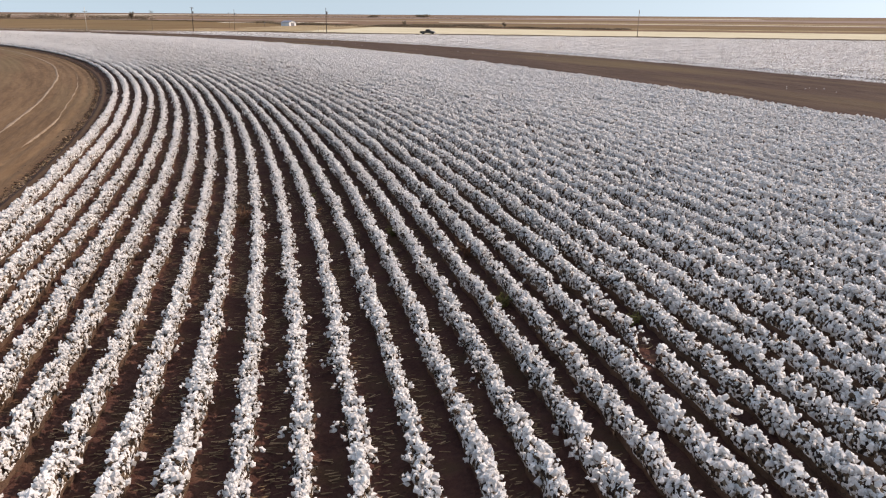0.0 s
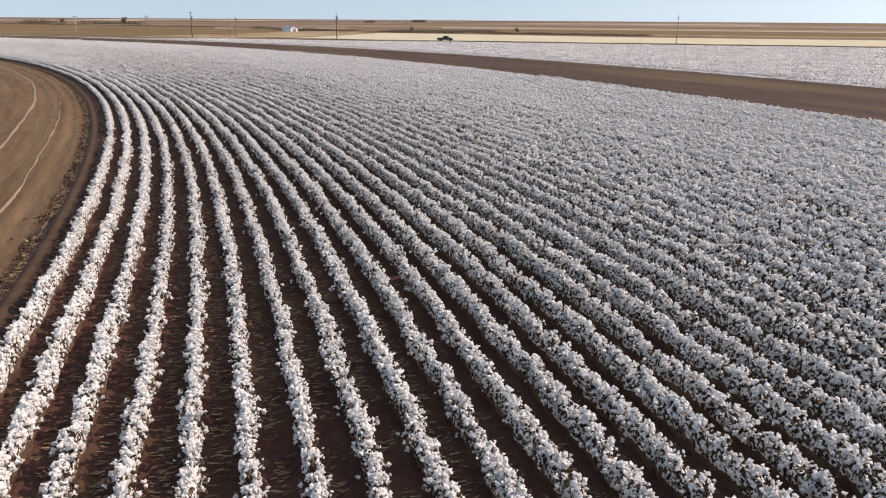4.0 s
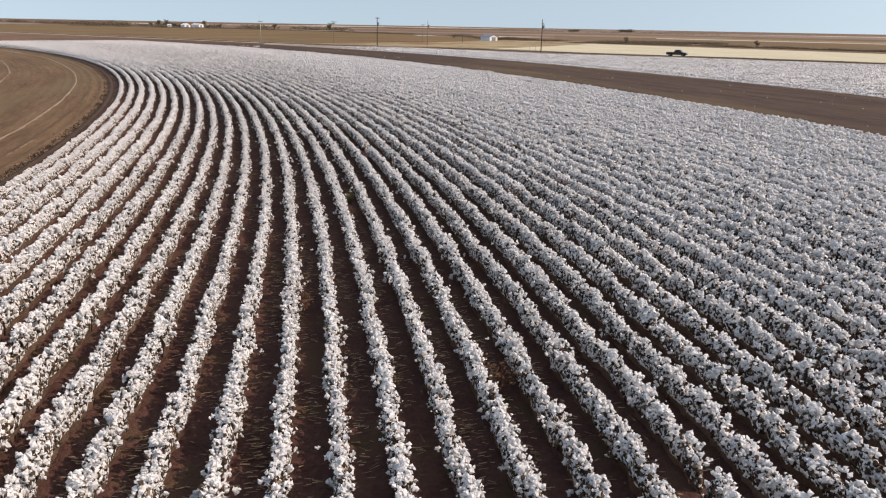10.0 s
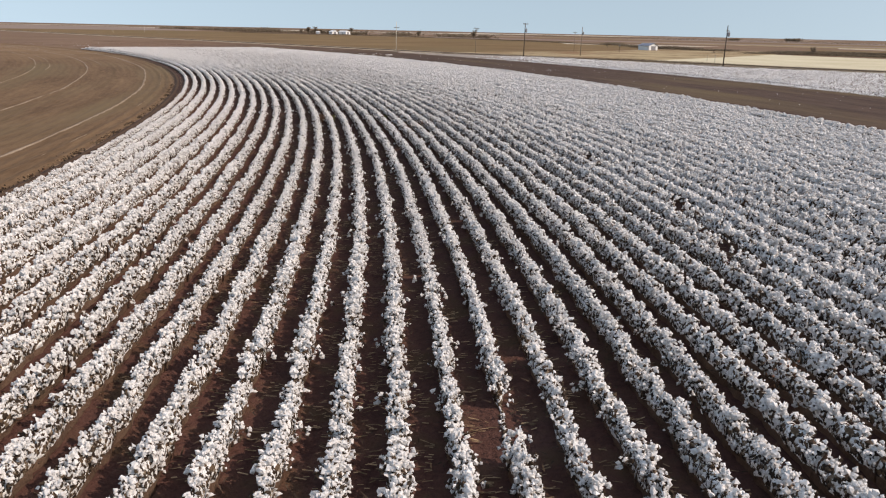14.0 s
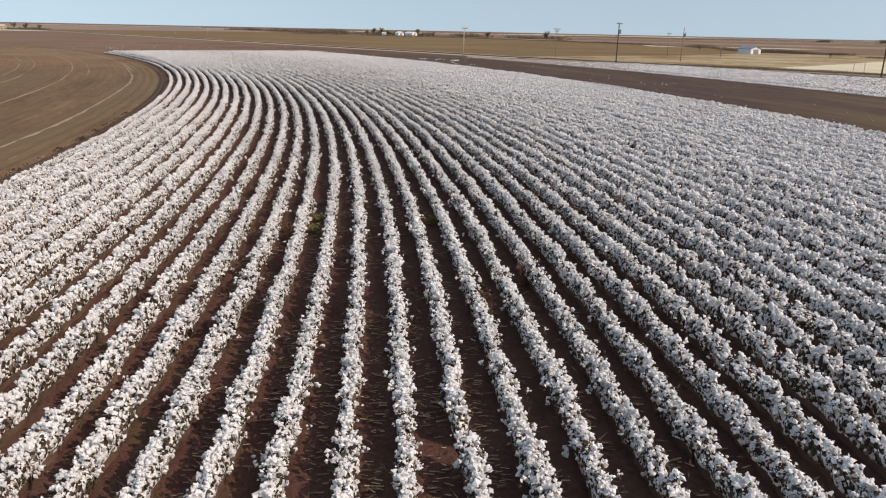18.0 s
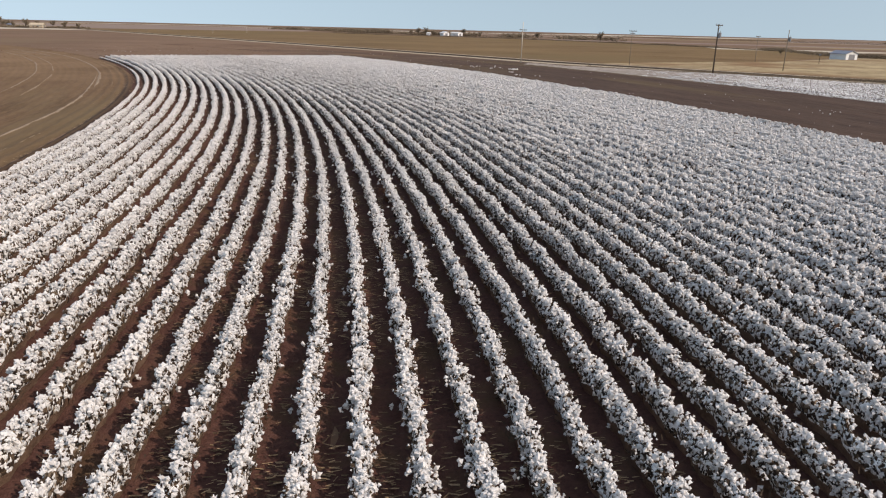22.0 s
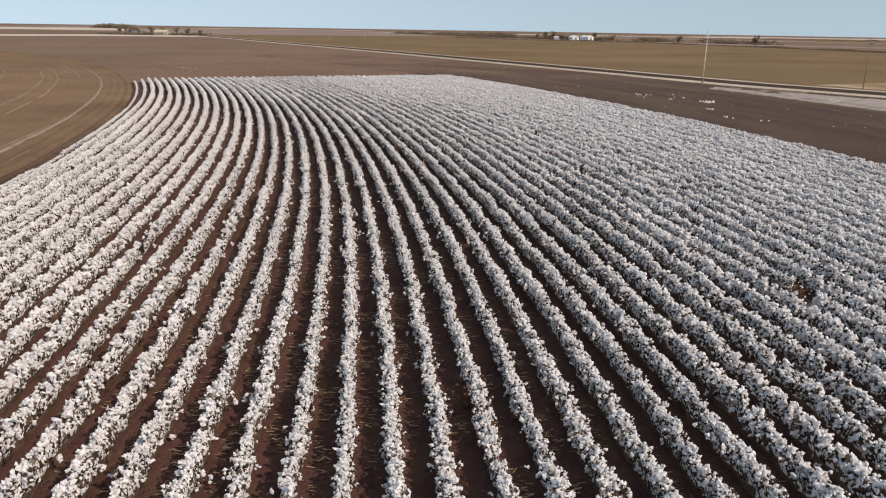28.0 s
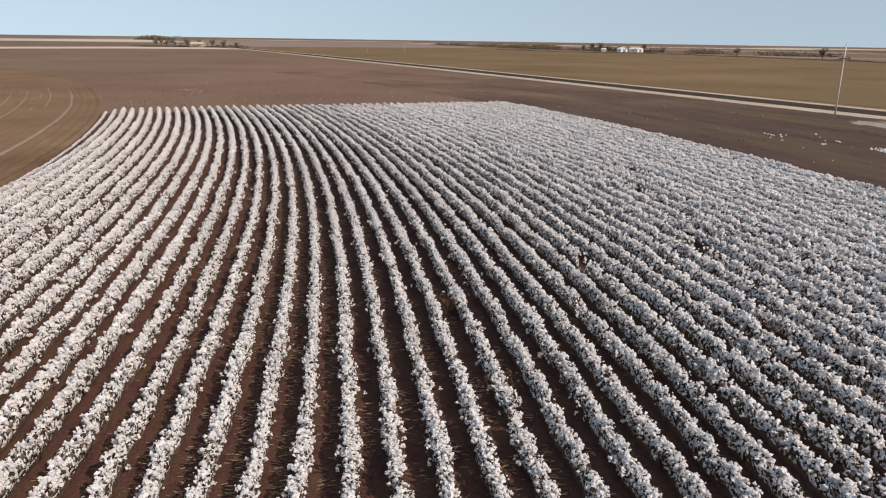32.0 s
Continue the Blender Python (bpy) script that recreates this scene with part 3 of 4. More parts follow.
def section_mesh(name, per_m, rad, seed, body=25, thin=0.0, gap=None, twigs=9, inner=None, bunch=1, burs=0.0):
    """Six metres of a cotton row: plants on bare stalks, a dark tangle of branches and burs, and open bolls hung in bunches."""
    g = np.random.default_rng(seed)
    ph = g.uniform(0, 6.28, 9)

    # single plants along the row, each with its own height, breadth and lean
    px = np.arange(-SEG / 2 - 0.2, SEG / 2 + 0.3, 0.19)
    px = px + g.normal(0, 0.045, len(px))
    px.sort()
    ph_, pw_, ps_ = g.uniform(0.84, 1.13, len(px)), g.uniform(0.76, 1.22, len(px)), g.normal(0, 0.032, len(px))

    def even(x):
        return 1 - (2 * x / SEG) ** 6

    def wide(x):
        return (0.172 + 0.018 * np.sin(x * 2.3 + ph[2])) * np.interp(x, px, pw_)

    def tall(x):
        return (0.64 + 0.025 * np.sin(x * 1.7 + ph[4]) * even(x)) * np.interp(x, px, ph_)

    def side(x):
        return (0.02 * np.sin(x * 1.3 + ph[7]) + np.interp(x, px, ps_)) * even(x)

    def standing(x):
        return np.ones_like(x) if not gap else np.where((x > gap[0]) & (x < gap[1]), 0.10, 1.0)

    prof = np.array([(-0.55, 0.0), (-0.80, 0.30), (-0.86, 0.55), (-0.52, 0.78), (0.0, 0.85), (0.52, 0.78), (0.86, 0.55), (0.80, 0.30), (0.55, 0.0)])
    m = len(prof)
    bx = np.linspace(-SEG / 2, SEG / 2, body)
    st = standing(bx)[:, None]
    by = prof[None, :, 0] * (wide(bx) * 0.82 * (1 - 0.7 * thin))[:, None] * (0.3 + 0.7 * st) * (1 + g.normal(0, 0.15, (body, m))) + side(bx)[:, None]
    bz = prof[None, :, 1] * tall(bx)[:, None] * (1 - 0.5 * thin) * st * (1 + g.normal(0, 0.10, (body, m)))
    v = np.stack([np.repeat(bx[:, None], m, 1), by, np.maximum(bz, 0.0)], -1).reshape(-1, 3)
    i = np.arange(body * m).reshape(body, m)
    f = np.stack([i[:-1, :-1], i[1:, :-1], i[1:, 1:], i[:-1, 1:]], -1).reshape(-1, 4)
    verts, faces = [v], [tuple(r) for r in f.tolist()] + [tuple(i[0, ::-1].tolist()), tuple(i[-1].tolist())]
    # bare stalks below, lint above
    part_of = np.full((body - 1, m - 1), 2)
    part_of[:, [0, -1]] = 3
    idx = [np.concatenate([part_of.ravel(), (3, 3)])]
    base = len(v)
    # each branch ends in a bunch of bolls; bunches sit round the plant, most of them high up
    n = int(per_m * SEG * (1 - thin) / bunch)
    x = g.choice(px, n, p=(pw_ * ph_) / (pw_ * ph_).sum()) + g.normal(0, 0.075, n)
    x = np.where(np.abs(x) > SEG / 2, g.uniform(-SEG / 2, SEG / 2, n), x)
    th = np.where(g.uniform(0, 1, n) < 0.74, g.normal(0, 0.60, n), g.uniform(-1.5, 1.5, n))     # angle round the row's back
    reach = 1.0 + g.normal(0.0, 0.17, n) + np.where(g.uniform(0, 1, n) < 0.14, g.uniform(0.15, 0.75, n), 0.0)
    x, th, reach = (np.repeat(q, bunch) for q in (x, th, reach))
    n = len(x)
    w, h = wide(x), tall(x)
    low = 0.40 * h
    pos = np.stack([x, np.sin(th) * w * reach + side(x), low + np.cos(th) * (h - low) * np.minimum(reach, 1.12)], -1)
    if bunch > 1:
        pos += g.normal(0, 1, (n, 3)) * (0.031, 0.027, 0.031)
    pos[:, 0] = pos[:, 0].clip(-SEG / 2, SEG / 2)
    pos[:, 2] = np.maximum(pos[:, 2], 0.04)
    keep = g.uniform(0, 1, n) < np.where(standing(x) < 0.5, 0.04, 1.0)
    pos = pos[keep]
    size = rad * np.where(g.uniform(0, 1, len(pos)) < 0.35, g.uniform(1.0, 1.65, len(pos)), g.uniform(0.5, 1.1, len(pos)))
    lv, lf = lumps(pos, size, seed + 1, 0.5)
    verts.append(lv)
    faces += [tuple(r) for r in (lf + base).tolist()]
    # about one in eight is an empty dark bur, most of them low on the flanks
    flank = np.where(np.abs(th[keep]) < 0.5, 0.3, 3.0)
    idx.append(np.repeat((g.uniform(0, 1, len(pos)) < burs * flank).astype(int), len(lf) // len(pos)))
    base += len(lv)
    nt = int(twigs * SEG)
    if nt:
        # bare branches and curled dead leaves that stick out
        tx, ta = g.uniform(-SEG / 2, SEG / 2, nt), g.uniform(0, 6.28, nt)
        tl, ty, tz = g.uniform(0.08, 0.2, nt), g.normal(0, 0.17, nt), g.uniform(0.08, 0.52, nt)
        p0 = np.stack([tx, ty, tz], -1)
        d = np.stack([np.cos(ta) * tl, np.sin(ta) * tl + np.sign(ty) * 0.06, g.uniform(-0.03, 0.12, nt)], -1)
        sid = np.stack([-np.sin(ta), np.cos(ta), g.uniform(-0.5, 0.5, nt)], -1) * 0.016
        tv = np.stack([p0 - sid, p0 + sid, p0 + d], 1).reshape(-1, 3)
        verts.append(tv)
        faces += [tuple(r) for r in (base + np.arange(len(tv)).reshape(-1, 3)).tolist()]
        idx.append(np.ones(nt, int))
    idx = np.concatenate(idx)
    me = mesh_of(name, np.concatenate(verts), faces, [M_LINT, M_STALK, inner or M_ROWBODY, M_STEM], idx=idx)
    me.polygons.foreach_set("use_smooth", idx >= 2)          # the locks of lint stay ragged
    return me


NEAR = [section_mesh("cotton_plants", 236, 0.034, 100 + i, body=43, twigs=18, bunch=6, burs=0.09) for i in range(10)]
NEAR_THIN = [section_mesh("thin_cotton_plants", 255, 0.034, 130 + i, body=43, thin=0.25, gap=(-0.5 + i * 0.7, -0.15 + i * 0.72), twigs=20, bunch=6, burs=0.10) for i in range(3)]
EDGE = [section_mesh("cotton_plants_beside", 168, 0.040, 160 + i, body=31, twigs=10, inner=M_MIDBODY, bunch=5, burs=0.09) for i in range(6)]
MID = [section_mesh("cotton_plants_beyond", 110, 0.048, 200 + i, body=25, twigs=5, inner=M_MIDBODY, bunch=3) for i in range(6)]
MID_THIN = [section_mesh("thin_cotton_plants_beyond", 115, 0.046, 230 + i, body=25, thin=0.35, gap=(-0.7, 0.3), twigs=7, bunch=3) for i in range(2)]
FAR = [section_mesh("cotton_plants_far", 76, 0.057, 300 + i, body=19, twigs=2, inner=M_FARBODY) for i in range(6)]


def flown_row(a):
    """The row over which the path runs, by the angle of the arc."""
    return float(np.interp(a, (10, 13.4, 23.8, 37.4, 51, 58), (8, 10.5, 14, 17, 21, 23)))


# bare places: row, angle, length
GAPS = [(7, 14.12, 0.7), (7, 14.75, 0.25), (17, 28.88, 2.1), (17, 34.42, 0.7), (23, 50.73, 0.9), (9, 14.5, 0.5), (33, 49.5, 1.3), (35, 44.1, 1.3), (33, 53.1, 1.3)]
# the two outer rows stay low along parts of the arc: angle, share of the full height
STUNTED = [((20, 30, 50, 53, 54.3, 55.5, 58, 60.5, 62, 66), (1, 0.68, 0.64, 0.5, 0.3, 0.5, 0.5, 0.25, 0.3, 0.45)), ((22, 34, 53, 54.3, 56, 59, 61, 66), (1, 0.9, 0.85, 0.75, 0.85, 0.8, 0.6, 0.75))]
srng = random.Random(11)
for k in range(ROWS):
    r = R_EDGE + PITCH * k
    row = tagged(new("cotton_row"), "curved row of ripe cotton plants with open white bolls", "crop row", "rows of the cotton field")
    row.location = (*polar(r, A_START), 0)
    inv = Matrix.Translation(-row.location)
    arc = radians(A_END - A_START) * r
    n = int(round(arc / SEG))
    step = (A_END - A_START) / n
    for j in range(n):
        a = A_START + step * (j + 0.5)
        d = abs(k - flown_row(a)) + (6 if a < 11.5 or a > 60 else 0)
        patchy = noise.noise((r * 0.05, a * 0.25, 0.0)) + 0.5 * noise.noise((r * 0.4, a * 1.1, 4.0))
        lean = srng.random() < (0.10 if patchy > 0.28 else 0.01)
        bare = [(aa, w) for kk, aa, w in GAPS if kk == k and abs(aa - a) <= step / 2 + math.degrees(w / 2 / r)]
        if bare:
            mid = radians(bare[0][0] - a) * r
            me = section_mesh("gappy_cotton_plants", 265, 0.034, 1400 + k + j, body=43, burs=0.09, gap=(mid - bare[0][1] / 2, mid + bare[0][1] / 2), twigs=16, bunch=6)
        elif d <= 6.5:
            me = srng.choice(NEAR_THIN if lean else NEAR)
        elif d <= 10 and not lean:
            me = srng.choice(EDGE)
        elif d <= 18:
            me = srng.choice(MID_THIN if lean else MID)
        else:
            me = srng.choice(FAR)
        grown = 1.0 if k > 1 else float(np.interp(a, *STUNTED[k]))
        ob = new("plant_section", me)
        ob.parent = row
        x, y = polar(r + srng.uniform(-0.02, 0.02), a)
        turn = radians(a + 90) + (math.pi if srng.random() < 0.5 and not bare else 0)
        s = arc / n / SEG * 1.03
        ob.matrix_basis = inv @ Matrix.LocRotScale((x, y, 0.0), Euler((0, 0, turn)), (s, srng.uniform(0.94, 1.10) * (0.4 + 0.6 * grown), srng.uniform(0.94, 1.08) * grown))

# ==== road ====
ROAD = [(900, 65), (600, 140), (300, 215), (154, 256), (60, 281), (3, 297), (-66, 313), (-107, 321), (-142, 328), (-205, 353), (-290, 386), (-400, 426), (-500, 463), (-640, 513), (-1200, 720)]
for nm, o0, o1, z, mt, lb in (("verge_near", -6.5, -3.4, -0.02, M_VERGE, "pale gravel verge beside the road"), ("road", -3.4, 3.4, 0.02, M_ASPHALT, "dark two-lane asphalt farm road"),
                              ("verge_far", 3.4, 8.0, -0.02, M_VERGE, "pale gravel verge beside the road")):
    v, f = ribbon(ROAD, -o1, -o0, z)
    put(nm, mesh_of(nm, v, f, [mt]), label=lb, category="road", kind="structure")

# second cotton field, beyond the dark band: ridged canopy of lint and burs with bolls standing out of it
def in_second_field(p):
    ry = np.interp(-p[:, 0], [-x for x, y in ROAD], [y for x, y in ROAD])
    return (p[:, 1] < ry - np.interp(p[:, 0], [-140, -110, -83, -57, -40, 0], [11, 14, 15, 22, 26, 21])) & (p[:, 0] < 190) & (p[:, 0] > -143)


rs = np.arange(423.6, 576, PITCH / 4)
an = np.radians(np.arange(2, 64, 0.28))
rr, aa = np.meshgrid(rs, an, indexing="ij")
z = 0.28 + 0.14 * np.cos((rr - 424.0) / PITCH * 2 * math.pi) + rng.normal(0, 0.055, rr.shape)
z = np.where(rr < 425.0, -0.12 + (z + 0.12) * (rr - 423.6) / 1.4, z)
thick = np.clip((CX + rr * np.cos(aa) + 136) / 42, 0.06, 1)          # the crop thins out towards its western tip
z = np.where(rr < 425.0, z, -0.08 + (z + 0.08) * thick)
sv = np.stack([CX + rr * np.cos(aa), CY + rr * np.sin(aa), z], -1)
i = np.arange(rr.size).reshape(rr.shape)
sf = np.stack([i[:-1, :-1], i[1:, :-1], i[1:, 1:], i[:-1, 1:]], -1).reshape(-1, 4)
mid = sv.reshape(-1, 3)[sf].mean(1)
sf = sf[in_second_field(mid)]
sv = sv.reshape(-1, 3)
pos = []
for k in range(150):
    r = 424.0 + PITCH * k
    aa = np.arange(2, 64, math.degrees(0.30 / r))
    aa = np.radians(aa + rng.normal(0, 0.015, len(aa)))
    rr = r + rng.normal(0, 0.2, len(aa))
    p = np.stack([CX + rr * np.cos(aa), CY + rr * np.sin(aa), rng.uniform(0.32, 0.46, len(aa)) * (0.35 if k == 0 else 0.8 if k == 1 else 1.0)], -1)
    pos.append(p[in_second_field(p)])
pos = np.concatenate(pos)
pos = pos[rng.uniform(0, 1, len(pos)) < 0.42 * np.clip((pos[:, 0] + 112) / 40, 0.0, 1)]
pos[:, 2] = -0.06 + (pos[:, 2] + 0.06) * np.clip((pos[:, 0] + 136) / 42, 0.06, 1)
v, f = domes(pos, rng.uniform(0.06, 0.12, len(pos)), np.tile((0.0, 0.0, 1.0), (len(pos), 1)), 4, 5, 0.45)
used, back = np.unique(sf, return_inverse=True)
sf, sv = back.reshape(sf.shape), sv[used]
faces = sf.tolist() + (f + len(sv)).tolist()
put("second_cotton_field", mesh_of("second_cotton_field", np.concatenate([sv, v]), faces, [M_LINT, M_SPARSEBODY, M_ROWBODY, M_THINLINT], smooth=True, idx=np.concatenate([np.where(sv[sf][:, :, 0].mean(1) < -98 + rng.normal(0, 9, len(sf)), 3, np.where(sv[sf][:, :, 2].min(1) < -0.1, 2, 1)), np.zeros(len(f), int)])),
    label="second field of ripe white cotton along the road", category="cotton", kind="stuff")

# ==== far fields ====
patch("pale_grass_field", [(900, 80), (600, 152), (154, 266), (3, 306), (-64, 321), (-50, 380), (-35, 453), (19, 426), (92, 380), (208, 351), (600, 235), (900, 150)], -0.05, M_GRASS, "pale yellow dry grass field across the road", "grass")
patch("tan_grass_field", [(-64, 322), (-135, 337), (-122, 372), (-105, 410), (-90, 500), (-40, 520), (-34, 454), (-49, 380)], -0.06, M_LANEGRASS, "tan rough grass round the lane and the barn", "grass")
patch("olive_field", [(-137, 338), (-205, 362), (-290, 395), (-500, 472), (-640, 522), (-760, 570), (-739, 838), (-532, 760), (-409, 778), (-237, 702), (-92, 560), (-106, 410), (-123, 372)], -0.08, M_OLIVE, "olive-brown stubble field across the road", "field")
patch("pale_stubble_field", [(-627, 500), (-658, 425), (-644, 349), (-600, 100), (-700, 80), (-711, 367), (-742, 457), (-700, 520)], -0.06, M_PALE, "pale stubble field edge by the farm", "field")
patch("rust_field", [(-760, 575), (-1500, 850), (-1400, 1700), (-745, 860)], -0.07, M_RUST, "rust-brown ploughed field far off", "field")
patch("pale_far_field", [(-1150, 300), (-1500, 300), (-1700, 900), (-1250, 760)], -0.05, M_PALE, "pale stubble field near the horizon", "field")
patch("pale_strip_field", [(-170, 600), (-100, 620), (-80, 680), (-190, 650)], -0.05, M_PALE, "narrow pale strip of stubble", "field")
patch("pale_horizon_field", [(-900, 1900), (-500, 2100), (-450, 2600), (-1000, 2400)], -0.05, M_PALE, "pale field on the horizon", "field")
patch("tan_band_field", [(-30, 470), (130, 415), (420, 330), (900, 200), (900, 230), (430, 365), (140, 455), (-30, 520)], -0.06, M_TAN, "tan rough grass beyond the pale field", "grass")
patch("olive_band_field", [(-30, 540), (150, 470), (600, 330), (1200, 200), (1250, 270), (620, 420), (170, 580), (-20, 650)], -0.07, M_OLIVE, "olive-brown field toward the horizon", "field")
patch("pale_band_field", [(0, 720), (300, 610), (700, 480), (720, 500), (320, 640), (0, 760)], -0.05, M_PALE, "thin pale field toward the horizon", "field")
fr = random.Random(21)
BANDS = [(M_TAN, "tan stubble field on the plain"), (M_RUST, "rust-brown ploughed field on the plain"), (M_PALE, "pale harvested field on the plain"), (M_OLIVE, "olive winter field on the plain")]
for i in range(34):
    d, az = 780 + 62 * i + fr.uniform(0, 60), radians(fr.uniform(-75, 48))
    cxp, cyp = d * math.sin(az), d * math.cos(az)
    w, e = fr.uniform(120, 420), fr.uniform(25, 90) * (0.6 + d / 2000)
    tx, ty = math.cos(az + fr.uniform(-0.15, 0.15)), -math.sin(az + fr.uniform(-0.15, 0.15))
    if az < radians(-42) and d < 1250:
        continue
    nx, ny = math.sin(az), math.cos(az)
    mt, lb = BANDS[i % 4]
    patch("far_field", [(cxp - tx * w - nx * e, cyp - ty * w - ny * e), (cxp + tx * w - nx * e, cyp + ty * w - ny * e), (cxp + tx * w * 1.1 + nx * e, cyp + ty * w * 1.1 + ny * e), (cxp - tx * w * 0.9 + nx * e, cyp - ty * w * 0.9 + ny * e)],
          -0.09 + 0.0012 * i, mt, lb, "field")
patch("rust_horizon_field", [(-300, 1300), (700, 900), (900, 1300), (-300, 1900)], -0.07, M_RUST, "rust-brown field on the horizon", "field")


# ==== things along the road and far off ====
def utility_pole(x, y, h, mat, arms=(), transformer=False, lean=(0, 0), thick=0.15, label="dark weathered wooden utility pole beside the road", arm_mat=None):
    """arms: (drop from the top, half width). The crossarms stand square to the road."""
    top = tagged(new("utility_pole"), label, "utility pole", "poles along the farm road")
    top.location = (x, y, -0.12)
    top.rotation_euler = (radians(lean[0]), radians(lean[1]), radians(72))
    part("pole", rod(bmesh.new(), (0, 0, -0.6), (0, 0, h), thick, thick * 0.66, 10), mat, top, smooth=True)
    for drop, half in arms:
        z = h - drop
        arm = part("crossarm", box(bmesh.new(), -half, -0.17, z - 0.07, half, -0.06, z + 0.07, 0.01), arm_mat or mat, top)
        for sx in (-half + 0.12, -half * 0.45, half * 0.45, half - 0.12):
            bm = rod(bmesh.new(), (sx, -0.115, z + 0.07), (sx, -0.115, z + 0.16), 0.02, 0.02, 6)
            rod(bm, (sx, -0.115, z + 0.14), (sx, -0.115, z + 0.26), 0.06, 0.04, 8)
            part("insulator", bm, M_STEEL, arm)
        for sx in (-0.55, 0.55):
            part("brace", rod(bmesh.new(), (sx, -0.15, z - 0.05), (0, -0.15, z - 0.6), 0.025, 0.025, 6), M_STEEL, top)
    if transformer:
        z = h - 2.1
        bm = rod(bmesh.new(), (0.0, -0.48, z - 0.5), (0.0, -0.48, z + 0.42), 0.27, 0.27, 14)
        rod(bm, (0.0, -0.48, z + 0.42), (0.0, -0.48, z + 0.52), 0.29, 0.20, 14)
        can = part("transformer", bm, M_STEEL, top, "grey transformer can")
        part("bushing", rod(bmesh.new(), (0.08, -0.48, z + 0.5), (0.1, -0.48, z + 0.85), 0.05, 0.03, 8), M_STEEL, can)
        part("bracket", box(bmesh.new(), -0.06, -0.3, z - 0.3, 0.06, -0.05, z + 0.3, 0.01), M_STEEL, top)
    return top


utility_pole(72.4, 260.2, 9.7, M_GREYPOLE, [(0.9, 1.0)], False, (0, 0.5), 0.12, label="thin grey weathered utility pole beside the road")
utility_pole(-41.2, 290.0, 9.85, M_POLE, [(1.3, 0.75)], True, (0, 0.6))
utility_pole(-97.5, 303.7, 9.8, M_POLE, [(0.25, 1.2)], True, (0, 0.6))
utility_pole(-146.9, 316.7, 9.75, M_PALEPOLE, [(1.9, 1.15)], False, (0, 0.8), 0.11, label="pale bare utility pole standing in the field edge", arm_mat=M_POLE)
utility_pole(-91.5, 344.0, 9.3, M_GREYPOLE, [], True, (0, 2.0), 0.12, label="weathered leaning utility pole at the lane corner")
utility_pole(-109.0, 399.0, 7.8, M_GREYPOLE, [(0.2, 1.3)], False, (0, -1.0), 0.09, label="thin grey utility pole with a crossarm along the lane", arm_mat=M_POLE)
utility_pole(-125.7, 334.4, 8.35, M_GREYPOLE, [(0.15, 1.45), (0.75, 0.9)], False, (0, 0.8), 0.075, label="thin grey utility pole with a wide dark crossarm across the road", arm_mat=M_POLE)
utility_pole(185.0, 232.0, 9.7, M_POLE, [(0.9, 1.0)])


def marker_post(x, y, h, mat, board=False):
    top = tagged(new("marker_post"), "short pale marker post beside the road" if not board else "short post with a small board by the lane", "post")
    top.location = (x, y, -0.12)
    part("post", box(bmesh.new(), -0.06, -0.06, -0.3, 0.06, 0.06, h, 0.015), mat, top)
    part("cap" if not board else "board", box(bmesh.new(), -0.09, -0.09, h, 0.09, 0.09, h + 0.08, 0.02) if not board else box(bmesh.new(), -0.35, -0.09, h - 0.5, 0.35, -0.065, h, 0.01), M_STEEL, top)


marker_post(-44.5, 303.0, 2.4, M_PALEPOLE)
marker_post(-46.5, 303.5, 2.2, M_PALEPOLE)
marker_post(-92.0, 406.0, 3.0, M_POLE, True)
marker_post(-532.0, 543.0, 2.5, M_PALEPOLE, True)
marker_post(-552.0, 595.0, 5.0, M_PALEPOLE)


